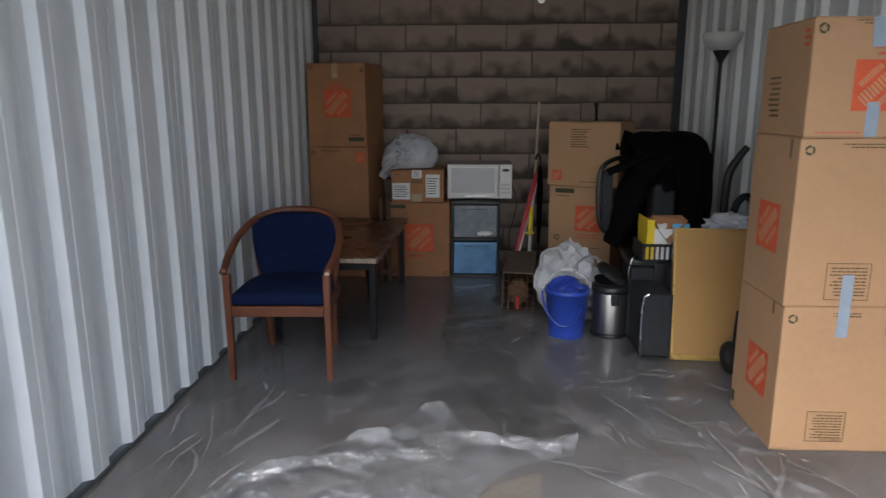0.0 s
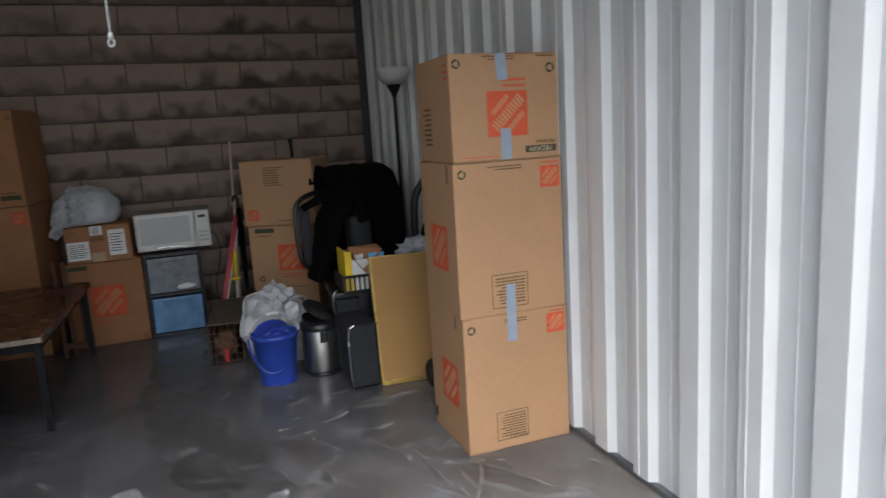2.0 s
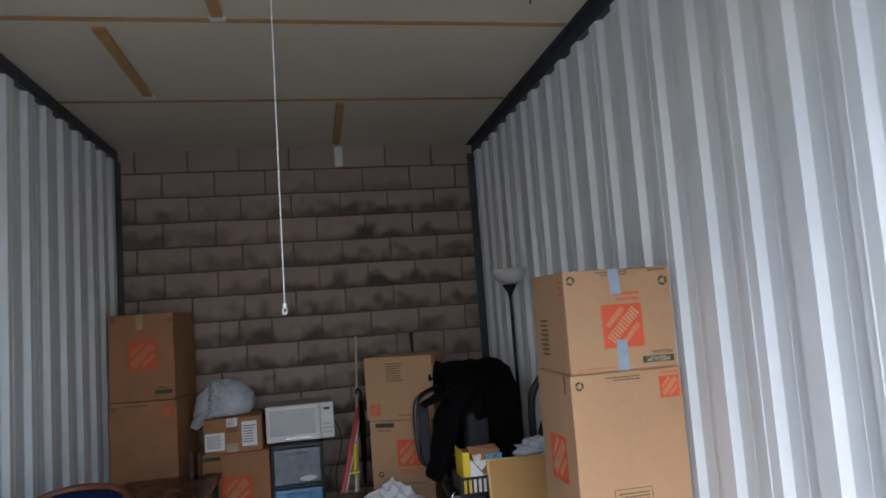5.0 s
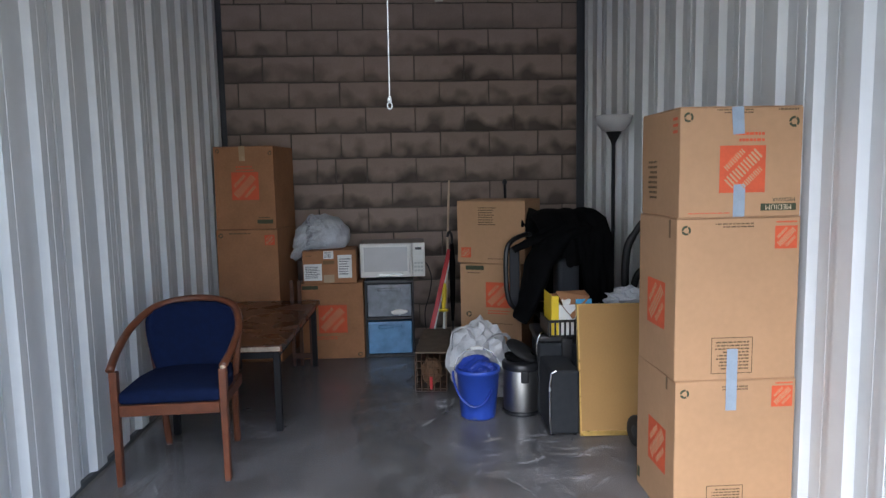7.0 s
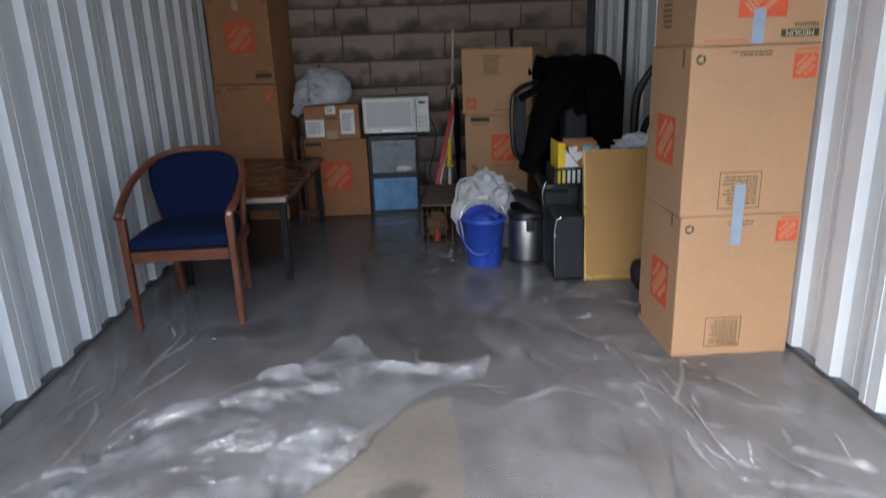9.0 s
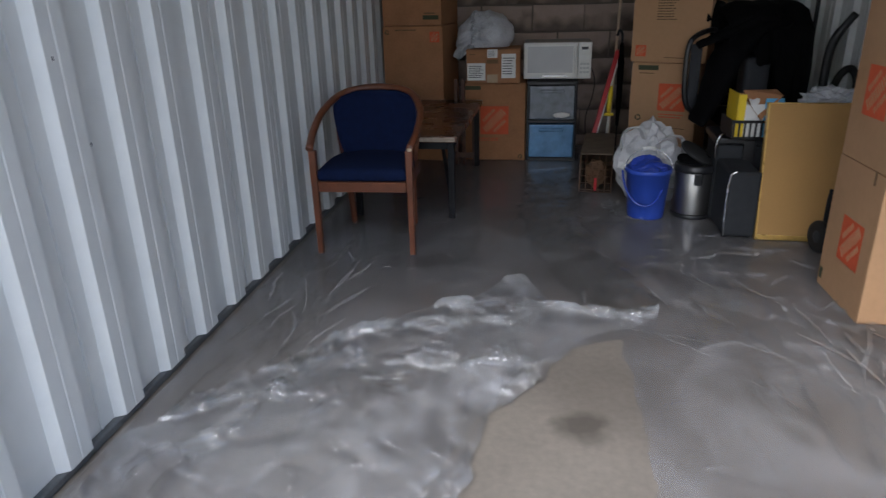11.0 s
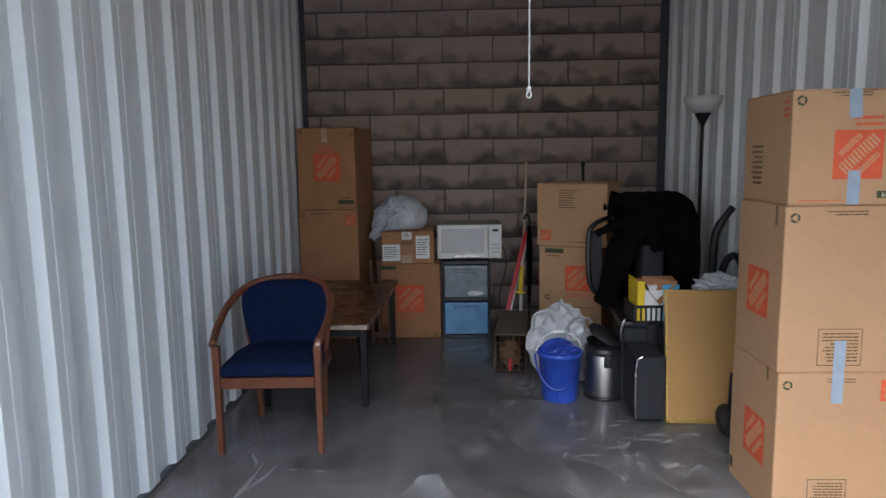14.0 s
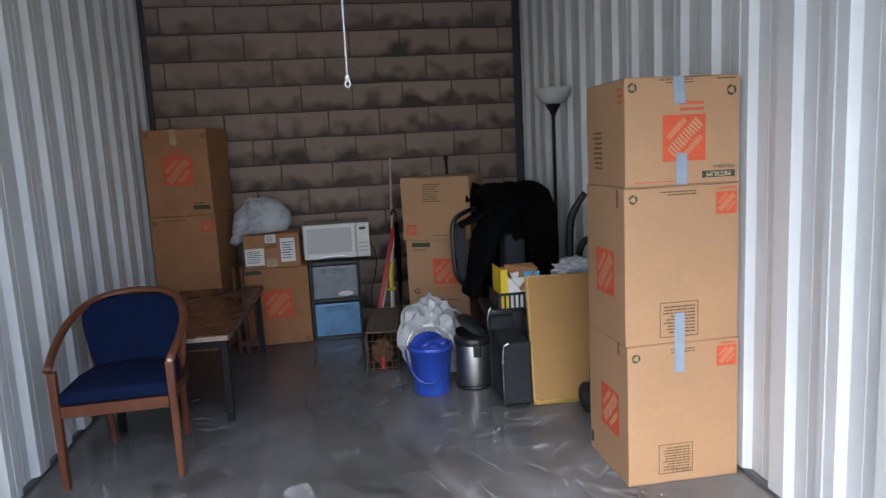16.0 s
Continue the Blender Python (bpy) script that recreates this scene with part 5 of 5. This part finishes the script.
def sheen_strip(bm, run, rng):
    """A narrow pale strip for a wrinkle's sheen along a run of points, tapered at its ends and tilted."""
    pts = curve_points([(px, py, 0) for px, py in run], 14)
    wide = rng.uniform(0.003, 0.011)
    rows = []
    for k, p in enumerate(pts):
        d = (pts[min(k + 1, 14)] - pts[max(k - 1, 0)]).normalized()
        side = Vector((-d.y, d.x, 0)) * wide * math.sin(math.pi * (k + 0.4) / 14.8) * rng.uniform(0.5, 1.3)
        lift = 0.012 + rng.uniform(0.0, 0.006)
        rows.append((bm.verts.new((p.x - side.x, p.y - side.y, lift)), bm.verts.new((p.x + side.x, p.y + side.y, lift + rng.uniform(-0.002, 0.006)))))
    for a, b in zip(rows, rows[1:]):
        f = bm.faces.new((a[0], b[0], b[1], a[1]))
        f.normal_update()
        if f.normal.z < 0:
            f.normal_flip()


HEAP = [(-1.75, -0.5), (-1.77, 0.12), (-1.6, 0.42), (-1.42, 0.62), (-1.31, 0.82), (-1.06, 1.02), (-0.95, 1.16), (-0.84, 1.17), (-0.77, 1.3), (-0.7, 1.4), (-0.6, 1.47), (-0.56, 1.36), (-0.5, 1.21),
        (-0.23, 1.13), (-0.02, 1.19), (-0.11, 1.0), (-0.34, 0.9), (-0.44, 0.75), (-0.53, 0.56), (-0.65, 0.39), (-0.7, 0.2), (-0.78, -0.5)]
BARE = [(-0.42, 0.8), (-0.22, 0.9), (-0.2, 0.3), (-0.16, -0.7), (-1.0, -0.7), (-0.75, 0.2), (-0.6, 0.56)]


def film_sheet():
    xs = np.linspace(XL + 0.075, XR - 0.075, 365)
    ys = np.concatenate([np.arange(YF + 0.1, 1.7, 0.0075), np.linspace(1.7, 4.2, 190)])
    x, y = np.meshgrid(xs, ys)
    broad = lattice(x, y, 0.55, 2)
    z = 0.004 + 0.004 * broad * lattice(x, y, 0.16, 5, 0.4) + 0.003 * broad * lattice(x, y, 0.06, 7, 1.1)
    rng = random.Random(17)
    for cx, cy, sx, sy, count, turn, spread, lo, hi in ((0.6, 0.5, 0.42, 0.5, 95, 102, 28, 0.06, 0.4), (0.75, 0.75, 0.35, 0.35, 40, 140, 25, 0.05, 0.25), (-1.5, 0.85, 0.16, 0.55, 60, 88, 10, 0.12, 0.5),
                                                        (0.3, 1.9, 0.35, 0.4, 60, 40, 45, 0.03, 0.14), (-1.2, 2.3, 0.35, 0.4, 26, 60, 45, 0.03, 0.12), (0.2, 1.3, 0.5, 0.4, 36, 120, 40, 0.04, 0.2), (-0.1, 2.55, 0.25, 0.3, 40, 20, 45, 0.03, 0.12),
                                                        (-1.0, 1.7, 0.3, 0.3, 14, 100, 40, 0.04, 0.2)):
        for _ in range(count):
            run = wrinkle(rng, cx + rng.gauss(0, 0.7) * sx, cy + rng.gauss(0, 0.7) * sy, turn, spread, rng.uniform(lo, hi))
            ridge(z, x, y, run, rng.uniform(0.011, 0.016), rng.uniform(0.004, 0.016))
    for run, wide, high in (([(0.34, 0.76), (0.32, 0.53), (0.31, 0.2)], 0.014, 0.015), ([(0.48, 0.58), (0.41, 0.37), (0.36, 0.12)], 0.014, 0.015), ([(0.59, 0.92), (0.63, 0.7), (0.7, 0.48)], 0.014, 0.008),
                            ([(0.49, 1.23), (0.57, 1.16), (0.66, 1.06)], 0.016, 0.012), ([(0.82, 0.46), (0.9, 0.41), (0.99, 0.35)], 0.024, 0.026), ([(0.69, 0.43), (0.76, 0.39)], 0.016, 0.014),
                            ([(1.08, 0.55), (1.12, 0.51)], 0.022, 0.02), ([(-0.13, 0.48), (-0.06, 0.5)], 0.016, 0.013), ([(0.48, 0.48), (0.58, 0.42)], 0.014, 0.009)):
        ridge(z, x, y, run, wide, high)
    z = np.maximum(z, 0.003)
    top = thing("plastic_sheet", "thin clear plastic sheet spread over the concrete floor", "plastic sheet")
    film_mesh("film", x, y, z, ~inside(x + 0.03 * lattice(x, y, 0.1, 4), y, BARE), FILM, top)
    # Pale ribbons paint the sheen of wrinkles, whatever the viewing angle.
    streaks = bmesh.new()
    for cx, cy, sx, sy, count, turn, spread, lo, hi in ((-1.47, 0.9, 0.15, 0.5, 13, 86, 8, 0.15, 0.6), (0.6, 0.5, 0.4, 0.45, 26, 104, 20, 0.08, 0.45), (0.85, 0.75, 0.25, 0.3, 10, 138, 14, 0.06, 0.3),
                                                        (0.3, 1.95, 0.35, 0.35, 26, 30, 45, 0.03, 0.1), (-0.1, 2.5, 0.25, 0.25, 20, 15, 35, 0.04, 0.14), (-1.1, 2.2, 0.3, 0.4, 14, 60, 50, 0.03, 0.1), (0.1, 1.35, 0.4, 0.3, 16, 110, 30, 0.06, 0.3)):
        for _ in range(count):
            run = wrinkle(rng, cx + rng.gauss(0, 0.6) * sx, cy + rng.gauss(0, 0.6) * sy, turn, spread, rng.uniform(lo, hi))
            if all(XL + 0.09 < px < XR - 0.09 for px, py in run):
                sheen_strip(streaks, run, rng)
    tagged(part("wrinkle_sheen", streaks, FILM_STREAK, top), "pale strips added for the sheen along the film's wrinkles", kind="stuff")


def film_heap():
    """The loose crumpled fold of film in front, with a raised rim of folds."""
    x, y = np.meshgrid(np.arange(-1.77, 0.04, 0.0052), np.arange(-0.5, 1.56, 0.0052))
    edge = line_gap(x, y, HEAP + HEAP[:1])
    keep = inside(x + 0.05 * lattice(x, y, 0.09, 6) - 0.025, y + 0.05 * lattice(x, y, 0.11, 8) - 0.025, HEAP)
    big, mid, fine = lattice(x, y, 0.23, 1, 0.5), lattice(x, y, 0.085, 2, 0.2), lattice(x, y, 0.034, 3, 0.9)
    z = np.clip(edge / 0.2, 0.04, 1) * (0.018 * big + 0.012 * mid * (0.3 + big) + 0.005 * fine * mid)
    rims = (([(-1.36, 0.5), (-1.3, 0.78), (-1.22, 0.86), (-1.07, 0.92), (-0.85, 0.96), (-0.66, 0.96), (-0.52, 1.15)], 0.05), ([(-0.52, 1.15), (-0.38, 1.12), (-0.23, 1.07), (-0.05, 1.15)], 0.035),
            ([(-1.02, 1.06), (-0.93, 1.12), (-0.84, 1.13)], 0.04), ([(-0.72, 1.38), (-0.61, 1.44), (-0.57, 1.34), (-0.52, 1.18)], 0.018), ([(-0.52, 1.15), (-0.64, 0.93), (-0.63, 0.74), (-0.56, 0.57)], 0.03),
            ([(-1.36, 0.5), (-1.4, 0.3), (-1.5, 0.1)], 0.05), ([(-1.7, 0.22), (-1.5, 0.36), (-1.36, 0.36)], 0.04), ([(-1.05, 0.62), (-0.85, 0.6), (-0.72, 0.66)], 0.03))
    rng = random.Random(9)
    for line, wide in rims:                 # each raised fold is a bundle of short steep wrinkles
        span = sum(math.dist(a, b) for a, b in zip(line, line[1:]))
        for _ in range(int(span * 95)):
            k = rng.randrange(len(line) - 1)
            (ax, ay), (bx, by) = line[k], line[k + 1]
            t = rng.random()
            run = wrinkle(rng, ax + (bx - ax) * t + rng.gauss(0, 0.4) * wide, ay + (by - ay) * t + rng.gauss(0, 0.4) * wide, math.degrees(math.atan2(by - ay, bx - ax)), 22, rng.uniform(0.03, 0.13))
            ridge(z, x, y, run, rng.uniform(0.008, 0.014), rng.uniform(0.012, 0.03) * (0.8 if wide < 0.025 else 1))
    for _ in range(60):
        run = wrinkle(rng, rng.gauss(-0.66, 0.06), rng.gauss(1.3, 0.07), rng.choice((30, 60, 120)), 25, rng.uniform(0.03, 0.12))
        ridge(z, x, y, run, rng.uniform(0.008, 0.012), rng.uniform(0.006, 0.018))
    for _ in range(330):
        run = wrinkle(rng, rng.uniform(-1.75, -0.5), rng.uniform(-0.3, 1.0), rng.choice((20, 75, 130)), 25, rng.uniform(0.03, 0.15))
        ridge(z, x, y, run, rng.uniform(0.008, 0.013), rng.uniform(0.007, 0.024))
    near = np.min([line_gap(x, y, line) - wide for line, wide in rims], 0)
    top = thing("plastic_film", "loose crumpled fold of clear plastic film on the floor", "plastic sheet")
    film_mesh("film", x, y, z + 0.012, keep & (near > 0.0), FILM_CRUMPLED, top)
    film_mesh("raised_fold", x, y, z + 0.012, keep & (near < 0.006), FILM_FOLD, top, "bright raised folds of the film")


def film_flap():
    """A long crinkled flap of the film that runs from the heap to the drawers."""
    spine = curve_points([(-0.47, 3.45, 0), (-0.48, 3.0, 0), (-0.47, 2.45, 0), (-0.4, 1.9, 0), (-0.27, 1.5, 0), (-0.14, 1.14, 0)], 290)
    u, v = np.meshgrid(np.linspace(0, 1, 291), np.linspace(-1, 1, 41), indexing="ij")
    cx, cy = np.array([p.x for p in spine])[:, None], np.array([p.y for p in spine])[:, None]
    half = 0.15 + 0.12 * (lattice(u * 2.4, np.sign(v) + 0 * u, 0.22, 5) - 0.5) + 0.05 * (lattice(u * 2.4, np.sign(v) + 0 * u, 0.06, 9) - 0.5)
    x, y = cx + v * half, cy + 0.06 * v
    strong = np.clip(1.3 - np.abs(y - 2.1) / 0.6, 0.15, 1) * np.clip(0.75 - 0.5 * v, 0.2, 1)
    lift = np.minimum(1, np.minimum((1 - np.abs(v)) * 6, np.minimum(u * 12, (1 - u) * 12)))
    z = lift * strong * (0.016 * lattice(x, y, 0.15, 11, 0.3) + 0.02 * lattice(x, y, 0.07, 12, 0.8) + 0.01 * lattice(x, y, 0.033, 13))
    rng = random.Random(31)
    for _ in range(260):
        p = spine[min(275, max(15, int(rng.gauss(165, 60))))]
        run = wrinkle(rng, p.x - 0.03 + rng.gauss(0, 0.07), p.y, 100, 35, rng.uniform(0.04, 0.2))
        ridge(z, x, y, run, rng.uniform(0.011, 0.016), rng.uniform(0.01, 0.03) * (0.3 + 0.65 * max(0, 1 - abs(p.y - 2.1) / 0.7)))
    top = thing("plastic_film", "long crinkled flap of clear plastic film along the floor", "plastic sheet")
    away = y > 2.75
    for name, keep in (("film", ~away), ("film_end", np.roll(away, 1, 0) | away)):
        film_mesh(name, x[::-1], y[::-1], (z + 0.013)[::-1], keep[::-1], FILM_FLAP, top)


film_sheet()
film_heap()
film_flap()


# ---- small scraps on the floor ----
def scraps():
    for k, (x, y, s) in enumerate(((-1.25, 1.5, 0.018), (-1.3, 2.63, 0.03), (-1.09, 2.42, 0.022), (0.71, 1.05, 0.018), (0.77, 1.02, 0.012), (-0.13, 2.55, 0.03), (-0.12, 2.45, 0.03), (0.5, 1.98, 0.02))):
        top = thing("film_scrap", "small torn scrap of clear film on the floor", "scrap", pose(x, y, 0.012, 0, 0, 37 * k), "floor scraps")
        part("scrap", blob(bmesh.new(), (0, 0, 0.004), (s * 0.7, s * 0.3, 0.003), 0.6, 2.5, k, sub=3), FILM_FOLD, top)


scraps()
lay_blocks()
